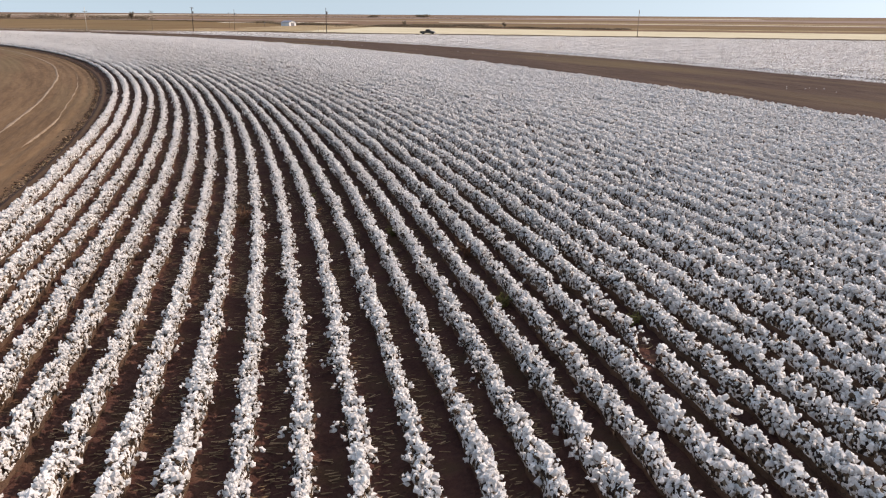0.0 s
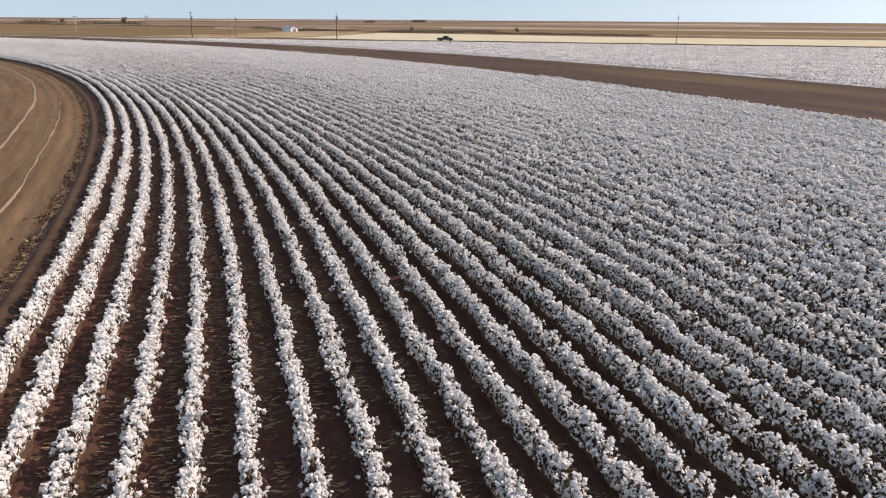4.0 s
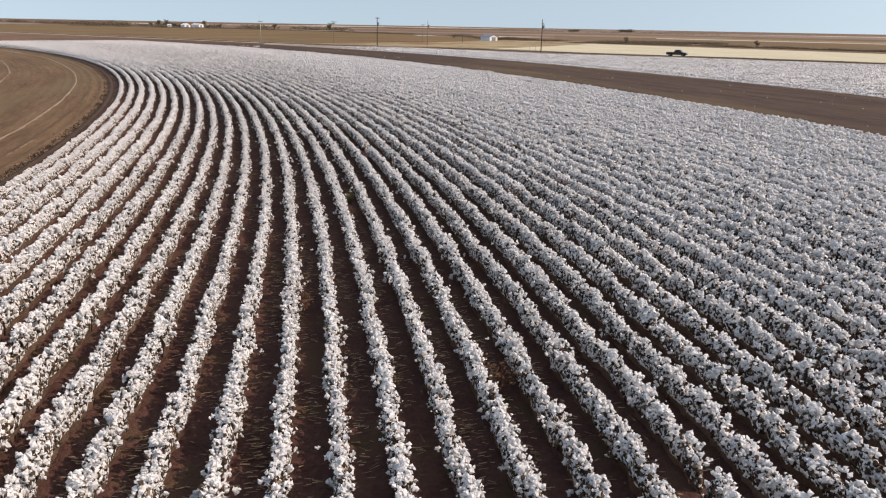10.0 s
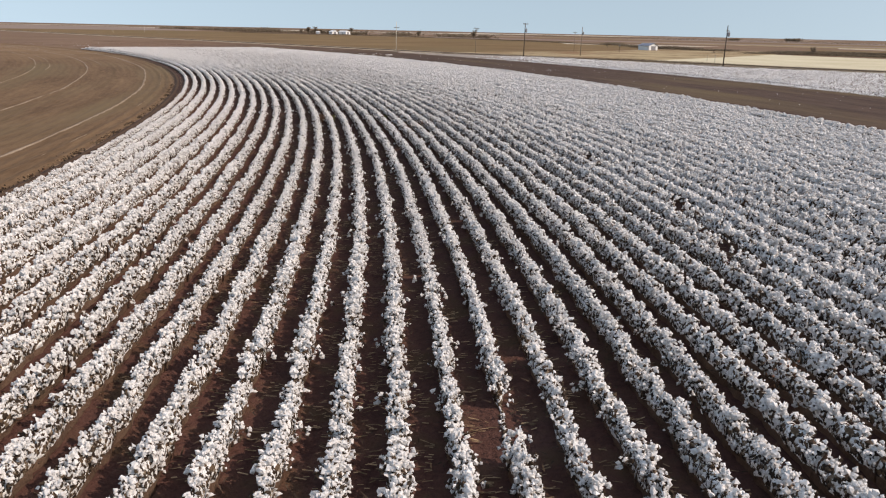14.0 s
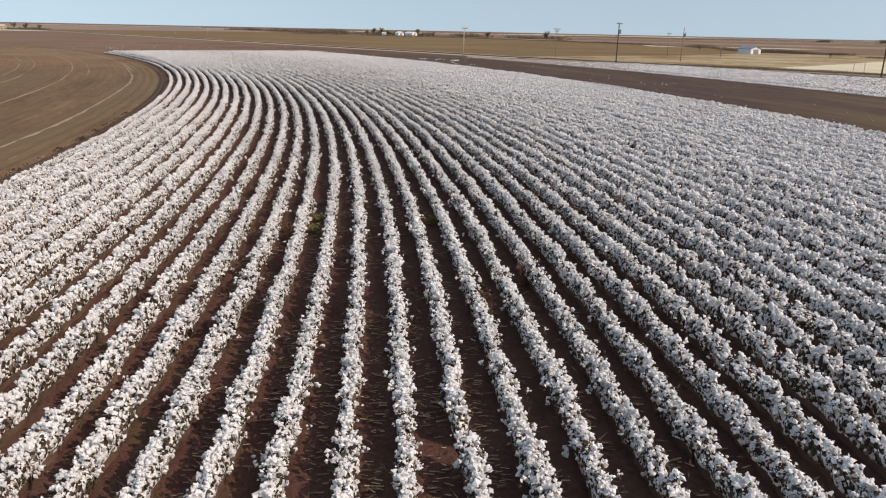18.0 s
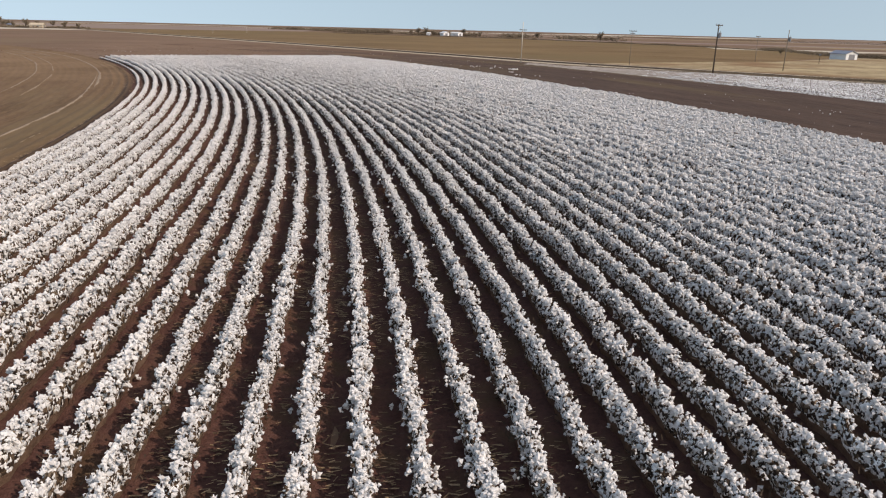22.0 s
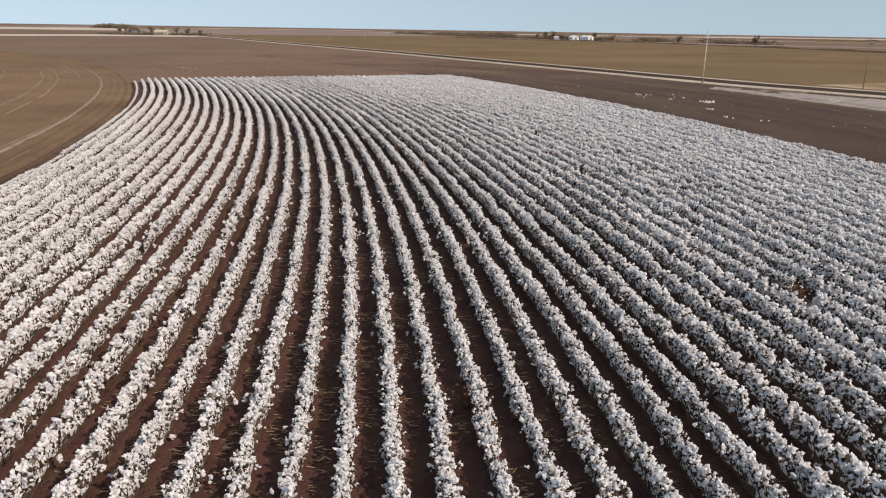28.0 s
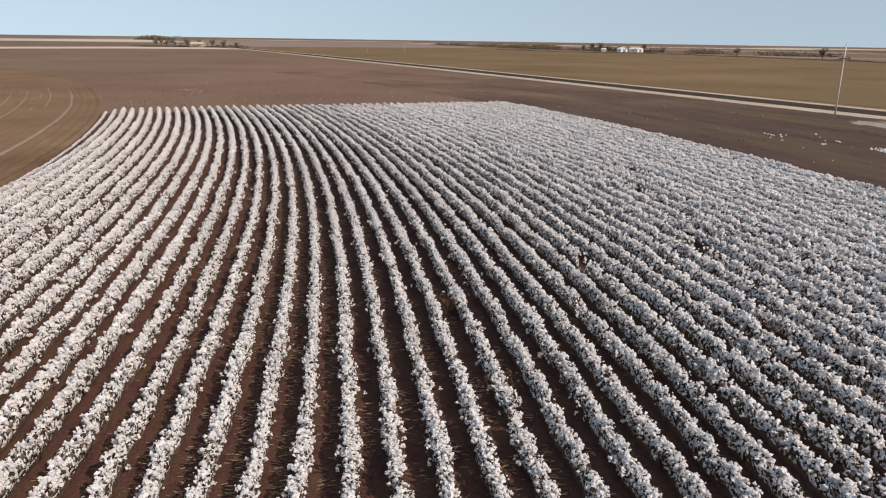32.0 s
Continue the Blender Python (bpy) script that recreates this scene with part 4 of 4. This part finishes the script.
def building(name, x, y, turn, w, d, eave, ridge, wall, roof, label, category, door=True, windows=2, lean_to=False):
    """Gabled building: ridge along its length w; walls with door and windows set in, roof with overhang."""
    top = tagged(new(name), label, category)
    top.location = (x, y, -0.12)
    top.rotation_euler = (0, 0, radians(turn))
    bm = bmesh.new()
    vs = [bm.verts.new(p) for p in ((-w / 2, -d / 2, 0), (w / 2, -d / 2, 0), (w / 2, d / 2, 0), (-w / 2, d / 2, 0), (-w / 2, -d / 2, eave), (w / 2, -d / 2, eave), (w / 2, d / 2, eave),
                                    (-w / 2, d / 2, eave), (-w / 2, 0, ridge), (w / 2, 0, ridge))]
    for q in ((0, 1, 5, 4), (2, 3, 7, 6), (1, 2, 6, 9, 5), (3, 0, 4, 8, 7), (4, 5, 9, 8), (6, 7, 8, 9)):
        bm.faces.new([vs[i] for i in q])
    part("wall", bm, wall, top)
    for sy in (-1, 1):
        bm = bmesh.new()
        o, t = 0.35, 0.12
        k = (ridge - eave) / (d / 2)
        p = [(-w / 2 - o, sy * (d / 2 + o), eave - k * o + 0.02), (w / 2 + o, sy * (d / 2 + o), eave - k * o + 0.02), (w / 2 + o, 0, ridge + 0.02), (-w / 2 - o, 0, ridge + 0.02)]
        lo = [bm.verts.new(c) for c in p]
        hi = [bm.verts.new((c[0], c[1], c[2] + t)) for c in p]
        bm.faces.new(lo)
        bm.faces.new(hi[::-1])
        for i in range(4):
            bm.faces.new((lo[i], lo[(i + 1) % 4], hi[(i + 1) % 4], hi[i]))
        bmesh.ops.recalc_face_normals(bm, faces=bm.faces)
        part("roof", bm, roof, top)
    if door:
        dr = part("door", box(bmesh.new(), w / 2 - 0.02, -1.4, 0.0, w / 2 + 0.06, 1.4, min(eave - 0.2, 2.9), 0.01), M_STEEL, top)
        part("handle", box(bmesh.new(), w / 2 + 0.06, 1.0, 1.0, w / 2 + 0.12, 1.1, 1.2), M_POLE, dr)
    for i in range(windows):
        cx = -w / 2 + w * (i + 1) / (windows + 1)
        wd = part("window", box(bmesh.new(), cx - 0.6, -d / 2 - 0.06, 1.0, cx + 0.6, -d / 2 + 0.02, 2.1, 0.01), M_SHEET, top)
        part("pane", box(bmesh.new(), cx - 0.5, -d / 2 - 0.08, 1.1, cx + 0.5, -d / 2 - 0.05, 2.0), M_GLASS, wd)
    return top


building("barn", -92.5, 472.0, -38, 7.6, 5.4, 2.2, 3.2, M_SHEET, M_ROOF, "white sheet-metal barn with a blue-grey gable roof", "barn", True, 0)
building("farmhouse", -520.0, 846.0, -30, 9.0, 7.0, 3.0, 4.6, M_SHEET, M_SHEET, "white farmhouse with a pale roof among bare trees", "house", True, 2)
building("shed", -545.0, 852.0, 10, 4.0, 3.5, 2.4, 3.2, M_SHEET, M_SHEET, "small white shed beside the farmhouse", "shed", True, 0)
building("machine_shed", -510.6, 855.4, -15, 12.0, 7.0, 3.4, 4.4, M_SHEET, M_SHEET, "long white machine shed beside the farmhouse", "shed", True, 1)
building("farmhouse", -722.0, 512.0, 40, 11.0, 7.5, 2.7, 4.2, M_TANWALL, M_TANWALL, "low tan farmhouse among bare trees", "house", True, 2)
building("shed", -742.0, 500.0, 15, 6.0, 4.0, 2.4, 3.2, M_TANWALL, M_ROOF, "small tan shed beside the farmhouse", "shed", True, 0)
building("machine_shed", -3000.0, 1560.0, 60, 26.0, 14.0, 4.0, 6.0, M_STEEL, M_STEEL, "long grey gin building on the horizon", "shed", True, 0)


def tree_parts(seed, h, spread):
    g = random.Random(seed)
    bm = bmesh.new()
    rod(bm, (0, 0, -0.3), (g.uniform(-0.2, 0.2), g.uniform(-0.2, 0.2), h * 0.45), h * 0.035, h * 0.018, 7)
    tips = []
    for i in range(9):
        a, z0 = i * 2.4 + g.uniform(0, 0.6), h * g.uniform(0.22, 0.45)
        p1 = (math.cos(a) * spread * g.uniform(0.4, 0.9), math.sin(a) * spread * g.uniform(0.4, 0.9), h * g.uniform(0.6, 0.97))
        rod(bm, (0, 0, z0), p1, h * 0.014, h * 0.004, 5)
        tips.append((p1, z0))
    pos = []
    for p1, z0 in tips:
        for _ in range(34):
            t = g.uniform(0.45, 1.15)
            pos.append((p1[0] * t + g.gauss(0, spread * 0.16), p1[1] * t + g.gauss(0, spread * 0.16), z0 + (p1[2] - z0) * t + g.gauss(0, h * 0.06)))
    return bm, np.array(pos), h


def tree(seed, h, spread, label):
    bm, pos, h = tree_parts(seed, h, spread)
    top = tagged(new("tree"), label, "tree")
    part("trunk", bm, M_BARK, top)
    v, f = lumps(pos, np.random.default_rng(seed).uniform(0.02, 0.055, len(pos)) * h, seed, 0.5)
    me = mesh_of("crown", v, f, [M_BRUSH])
    put("crown", me, top)
    return top


TREES = [tree(40 + i, 6.5, 2.6, "small bare winter tree with a thin brown crown") for i in range(3)]
homes = [(-747, 487), (-735, 486), (-727, 494), (-760, 506), (-712, 520), (-704, 526), (-736, 520), (-690, 530), (-752, 498), (-718, 500),
         (-556, 848), (-552, 858), (-530, 858), (-512, 872), (-486, 864), (-565, 846), (-600, 850), (-575, 860),
         (-120, 505), (-452, 800), (-380, 790), (-300, 745), (-60, 452), (-20, 466), (40, 446)]
tr = random.Random(5)
for i, (x, y) in enumerate(homes):
    s = tr.uniform(0.7, 1.25) * (0.42 if y < 510 and x > -200 else 1.0)
    m = Matrix.LocRotScale((x, y, -0.12), Euler((0, 0, tr.uniform(0, 6.28))), None)
    t = TREES[i] if i < 3 else copy_thing(TREES[i % 3], m)
    if i < 3:
        t.matrix_basis = m
    t.scale = (s, s, s * tr.uniform(0.85, 1.1))


def woods(name, pts, h, depth, density, label, seed, solid=False):
    """A far row of brush or trees: many small clumps with an uneven top."""
    g = np.random.default_rng(seed)
    pos, rad = [], []
    for (x0, y0), (x1, y1) in zip(pts, pts[1:]):
        ln = math.hypot(x1 - x0, y1 - y0)
        for _ in range(int(ln * density * (12 if h < 4 else 26))):
            t = g.uniform()
            x, y = x0 + (x1 - x0) * t, y0 + (y1 - y0) * t
            clump = noise.noise((x * 0.028, y * 0.028, seed)) + 0.5 * noise.noise((x * 0.11, y * 0.11, seed))
            if h >= 1 and not solid and clump < g.uniform(-0.30, 0.12):
                continue
            hh = h * (0.40 + 0.9 * max(0, 0.35 + clump) + 0.15 * g.uniform())
            pos.append((x + g.normal(0, depth), y + g.normal(0, depth), hh * g.uniform(0.0, 0.85) - 0.1))
            rad.append(h * g.uniform(0.07, 0.16) if h < 1 else h * g.uniform(0.09, 0.21) if h < 4 else h * g.uniform(0.10, 0.22))
    v, f = lumps(np.array(pos), np.array(rad), seed, 0.5)
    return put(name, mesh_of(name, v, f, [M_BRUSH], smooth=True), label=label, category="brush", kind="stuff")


woods("brush_row", [(-58, 449), (-36, 468), (-7, 466), (16, 459), (60, 436), (130, 405)], 1.1, 2.0, 5.0, "low brown brush along the grass field", 1)
woods("barn_brush", [(-150, 640), (-115, 560), (-100, 520), (-70, 500), (-40, 505), (30, 520)], 1.4, 3.0, 6.0, "low brown brush behind the barn", 2)
woods("field_bank", [(-640, 800), (-540, 768), (-470, 786), (-409, 780), (-334, 745), (-258, 703), (-190, 652), (-130, 592)], 1.3, 0.8, 1.6, "thin dark bank of dead weeds along the far field edge", 3, True)
woods("far_woods", [(-1000, 1060), (-880, 1035), (-760, 960), (-640, 900), (-560, 875), (-440, 870), (-330, 860)], 4.5, 6.0, 0.5, "far line of bare winter trees", 4)
woods("horizon_woods", [(-1500, 1700), (-1100, 1650), (-700, 1500), (-300, 1400), (100, 1250)], 2.6, 20.0, 0.5, "broken line of trees on the horizon", 6)
woods("horizon_clump", [(-160, 1564), (-135, 1566)], 5.0, 4.0, 1.5, "clump of trees on the horizon", 7)
woods("horizon_clump", [(-55, 1770), (-35, 1768)], 5.0, 4.0, 1.5, "small clump of trees on the horizon", 8)
woods("farm_brush", [(-744, 470), (-733, 490), (-716, 530), (-706, 545)], 3.0, 3.5, 1.6, "brown bushes round the farmhouse", 12, True)
woods("farm_woods", [(-1615, 845), (-1566, 874)], 9.0, 8.0, 2.0, "dark clump of trees beyond the farm", 9)
woods("ditch_weeds", [(154, 240), (60, 264), (3, 279), (-57, 292), (-83, 303), (-107, 309), (-128, 314)], 0.6, 0.7, 7.0, "dark dead weeds in the ditch beside the second field", 13)
woods("roadside_weeds", [(600, 134), (300, 209), (154, 250), (60, 275), (3, 291), (-66, 307), (-107, 315)], 0.6, 0.9, 8.0, "dark dry weeds along the road ditch", 10)


# ==== pickup on the road ====
def pickup(x, y, turn):
    top = tagged(new("pickup_truck"), "dark pickup truck on the farm road", "truck")
    top.location, top.rotation_euler = (x, y, 0.02), (0, 0, radians(turn))
    bm = bmesh.new()
    prof = [(-2.9, 0.45), (-2.92, 1.12), (-0.9, 1.16), (-0.75, 1.2), (-0.45, 1.86), (0.85, 1.9), (1.45, 1.22), (2.75, 1.08), (2.9, 0.8), (2.88, 0.42)]
    for sy in (-0.95, 0.95):
        bm.faces.new([bm.verts.new((px, sy * (0.88 if pz > 1.3 else 1.0), pz)) for px, pz in prof])
    bm.verts.ensure_lookup_table()
    n = len(prof)
    for i in range(n):
        j = (i + 1) % n
        bm.faces.new([bm.verts[i], bm.verts[j], bm.verts[n + j], bm.verts[n + i]])
    bmesh.ops.recalc_face_normals(bm, faces=bm.faces)
    bmesh.ops.bevel(bm, geom=list(bm.edges), offset=0.05, segments=2, affect="EDGES", profile=0.7)
    body = part("body", bm, M_BLACK, top, "dark painted body")
    part("bed_floor", box(bmesh.new(), -2.8, -0.8, 1.16, -0.95, 0.8, 1.19), M_RUBBER, body)
    part("windshield", box(bmesh.new(), 1.08, -0.68, 1.32, 1.16, 0.68, 1.68), M_GLASS, body)
    for sy in (-1, 1):
        part("side_window", box(bmesh.new(), -0.35, sy * 0.90 - 0.02, 1.34, 0.75, sy * 0.90 + 0.02, 1.74, 0.01), M_GLASS, body)
        part("mirror", box(bmesh.new(), 0.95, sy * 1.08 - 0.1, 1.3, 1.07, sy * 1.08 + 0.1, 1.5, 0.02), M_BLACK, body)
        part("headlight", box(bmesh.new(), 2.84, sy * 0.72 - 0.16, 0.82, 2.93, sy * 0.72 + 0.16, 0.98, 0.02), M_SHEET, body)
        part("tail_light", box(bmesh.new(), -2.96, sy * 0.84 - 0.08, 0.8, -2.9, sy * 0.84 + 0.08, 1.05, 0.01), M_RUST, body)
        for wx in (-1.85, 1.85):
            wh = tagged(new("wheel"))
            wh.parent = top
            part("tyre", rod(bmesh.new(), (wx, sy * 0.72, 0.38), (wx, sy * 0.99, 0.38), 0.38, 0.38, 18), M_RUBBER, wh, smooth=False)
            part("rim", rod(bmesh.new(), (wx, sy * 0.97, 0.38), (wx, sy * 1.01, 0.38), 0.23, 0.2, 14), M_STEEL, wh)
    for fx in (-2.95, 2.92):
        part("bumper", box(bmesh.new(), fx - 0.08, -0.95, 0.45, fx + 0.08, 0.95, 0.68, 0.03), M_STEEL, top)


pickup(-2.0, 296.8, -15)

# ==== litter on the ground ====
n = 340000
lr = R_EDGE + PITCH * (rng.integers(-2, 34, n) + 0.5) + rng.normal(0, 0.15, n)
la = np.radians(rng.uniform(A_START + 5, A_END, n))
spot = np.array([noise.noise((r * 0.9, a * 260, 2.0)) + 0.6 * noise.noise((r * 0.2, a * 60, 5.0)) for r, a in zip(lr, la)])
ok = spot + rng.uniform(-0.25, 0.25, n) > 0.06 - 0.30 * np.clip((radians(27) - la) / radians(9), 0, 1)          # thickest where the arc begins
lr, la = lr[ok], la[ok]
m = len(lr)
ang = la + rng.normal(0, 0.30, m)
half = rng.uniform(0.03, 0.11, m)
c = np.stack([CX + lr * np.cos(la), CY + lr * np.sin(la), rng.uniform(-0.045, -0.01, m)], -1)
dx = np.stack([np.cos(ang), np.sin(ang), rng.normal(0, 0.1, m)], -1) * half[:, None]
wd = np.stack([-np.sin(ang), np.cos(ang), np.zeros(m)], -1) * rng.uniform(0.006, 0.018, m)[:, None]
v = np.stack([c - dx - wd, c + dx - wd, c + dx + wd, c - dx + wd], 1).reshape(-1, 3)
v[:, 2] += 0.01
put("straw_litter", mesh_of("straw_litter", v, np.arange(4 * m).reshape(-1, 4), [M_STRAW]), label="tan straw and dead leaves lying in the furrows", category="straw", kind="stuff")


def dead_weed(x, y, seed, h, mat, label):
    """A dry weed: a few bent stems from one root with small curled leaves."""
    g = np.random.default_rng(seed)
    top = tagged(new("dead_weed"), label, "weed")
    top.location = (x, y, -0.05)
    bm, tips = bmesh.new(), []
    for i in range(9):
        a, lean = i * 0.7 + g.uniform(0, 0.5), g.uniform(0.15, 0.75)
        p = (math.cos(a) * lean * h, math.sin(a) * lean * h, h * g.uniform(0.6, 1.0))
        rod(bm, (0, 0, 0), p, 0.014, 0.005, 4)
        tips.append(p)
    tagged(part("stem", bm, mat, top), kind="stuff")
    t = g.uniform(0.25, 1.05, 150)
    pos = np.array(tips)[g.integers(0, 9, 150)] * t[:, None] + g.normal(0, 0.06 * h / 0.6, (150, 3))
    pos[:, 2] = np.maximum(pos[:, 2], 0.03)
    v, f = lumps(pos, g.uniform(0.012, 0.038, 150), seed, 0.6)
    put("foliage", mesh_of("foliage", v, f, [mat]), top, kind="stuff")


for i, (x, y) in enumerate([(-20.1, 69.9), (-6.9, 60.6), (-113.1, 226.2), (-97.5, 214.6), (-128.9, 225.7), (-123.5, 222.2), (-120.8, 232.2), (-21, 79.5), (-23.4, 108.3), (-23.4, 89.4),
                            (-79.4, 175.9), (-48.6, 138.9), (-12.6, 67.9), (-15, 76.5), (4, 24.4), (5.3, 14), (-100.5, 200.8), (-73, 192.5),
                            (-116.2, 228.8), (-119.9, 231.8), (-113.5, 227.2), (-111.9, 224.3), (-110.1, 223.6), (-105, 219.8), (-45.4, 145.6), (-48.8, 142), (-57.8, 141.9), (-45.8, 142.8),
                            (-19.8, 102), (-15.7, 97), (-14.2, 96), (-14, 93.7), (-17.5, 94), (-53, 152.1), (-53.7, 156.3), (-49.9, 153.1), (-50.5, 150.6), (-49.2, 152), (6.3, 40.3), (-0.7, 18.3), (-3.3, 18), (-112.9, 225.9), (-101.6, 216), (-117, 235.6)]):
    dead_weed(x, y, 500 + i, 0.75 if i % 3 else 0.6, M_REDWEED, "dry reddish-brown weed standing in the cotton")
for i, (x, y) in enumerate([(6.2, 9.6), (9.5, 8.4), (8.3, 12.2), (11.4, 7.0), (2.6, 16.5), (-1.4, 22.0), (-54.7, 146.5), (-57.6, 143), (-7, 21.4), (-58.5, 144.3), (-24.7, 92.3), (-13.7, 122.2), (-13.5, 120.3), (-14, 123.2), (-17.2, 116.2)]):
    dead_weed(x, y, 540 + i, 0.4 if i < 11 else 0.7, M_YELLOWWEED, "low yellow-green weed in the furrow between cotton rows")


# dry tufts on the bare ground past the end of the rows and on the ploughed band
n = 5200
tr_, ta_ = rng.uniform(300, 432, n), rng.uniform(67.8, 82, n)
side_ = rng.uniform(0, 1, n) < 0.3
tr_ = np.where(side_, rng.uniform(391, 432, n), tr_)
ta_ = np.where(side_, rng.uniform(60, 70, n), ta_)
spot = np.array([noise.noise((a * 0.9, r * 0.09, 8.0)) for r, a in zip(tr_, ta_)])
ok = spot + rng.uniform(-0.3, 0.3, n) > 0.05
tr_, ta_ = tr_[ok], np.radians(ta_[ok])
p = np.stack([CX + tr_ * np.cos(ta_), CY + tr_ * np.sin(ta_), np.full(len(tr_), 0.0)], -1)
v, f = lumps(p, rng.uniform(0.03, 0.10, len(p)), 91, 0.6)
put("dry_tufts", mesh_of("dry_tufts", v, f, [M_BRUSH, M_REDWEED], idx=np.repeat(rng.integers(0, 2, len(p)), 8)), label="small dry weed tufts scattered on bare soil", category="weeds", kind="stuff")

# trash and clods in the furrow beside the empty bed, thinning out along the arc
g = np.random.default_rng(404)
n = 15000
ca = g.uniform(8, 44, n)
clump = np.array([noise.noise((q * 2.6, 3.0, 1.0)) + 0.7 * noise.noise((q * 9.0, 5.0, 2.0)) for q in ca])
ca = ca[clump + g.uniform(-0.6, 0.5, n) > -0.05 + np.clip((ca - 26) / 18, 0, 1) * 0.5]
cr_ = 333.72 + g.normal(0, 0.2, len(ca)) + np.where(g.uniform(0, 1, len(ca)) < 0.25, g.uniform(0.3, 1.2, len(ca)), -np.abs(g.normal(0, 0.2, len(ca))))
p = np.stack([CX + cr_ * np.cos(np.radians(ca)), CY + cr_ * np.sin(np.radians(ca)), np.full(len(ca), -0.045)], -1)
v, f = lumps(p, g.uniform(0.022, 0.066, len(ca)), 92, 0.65)
kind_ = np.where(g.uniform(0, 1, len(ca)) < 0.78, 0, np.where(g.uniform(0, 1, len(ca)) < 0.6, 1, 2))
put("furrow_trash", mesh_of("furrow_trash", v, f, [M_STALK, M_STRAW, M_REDWEED], idx=np.repeat(kind_, 8)),
    label="dark clods, dead leaves and stalk scraps in the furrow beside the field", category="litter", kind="stuff")

n = 330
lr, la = rng.uniform(390.3, 423, n), rng.uniform(30, 75, n)
inside = rng.uniform(0, 1, n) < 0.25
lr = np.where(inside, rng.uniform(336, 389, n), lr)
la = np.where(inside, rng.uniform(A_END + 0.4, A_END + 14, n), la)
heap = rng.uniform(0.02, 0.06, n)
q = 0
for cx, cy, wide_, count, big in ((-142.4, 288.3, 1.5, 16, 0.10), (-131.9, 285.2, 0.45, 22, 0.20), (-137.4, 285.6, 0.3, 5, 0.12), (-137.1, 288.9, 0.4, 6, 0.11), (-127.6, 276.8, 0.3, 6, 0.13),
                                  (-122.6, 269.7, 0.4, 5, 0.11), (-118.7, 269.2, 0.4, 5, 0.10), (-69, 238, 1.6, 10, 0.09), (46, 75, 1.5, 8, 0.08), (-239, 270, 1.2, 10, 0.08)):
    for _ in range(count):
        ddx, ddy = cx + rng.normal(0, wide_) - CX, cy + rng.normal(0, wide_) - CY
        lr[q], la[q], heap[q] = math.hypot(ddx, ddy), math.degrees(math.atan2(ddy, ddx)), big * rng.uniform(0.5, 1.3)
        q += 1
p = np.stack([CX + lr * np.cos(np.radians(la)), CY + lr * np.sin(np.radians(la)), np.full(n, 0.02)], -1)
v, f = lumps(p, heap, 77, 0.5)
put("fallen_lint", mesh_of("fallen_lint", v, f, [M_LINT], smooth=True), label="scraps of white cotton lint on bare soil", category="cotton", kind="stuff")
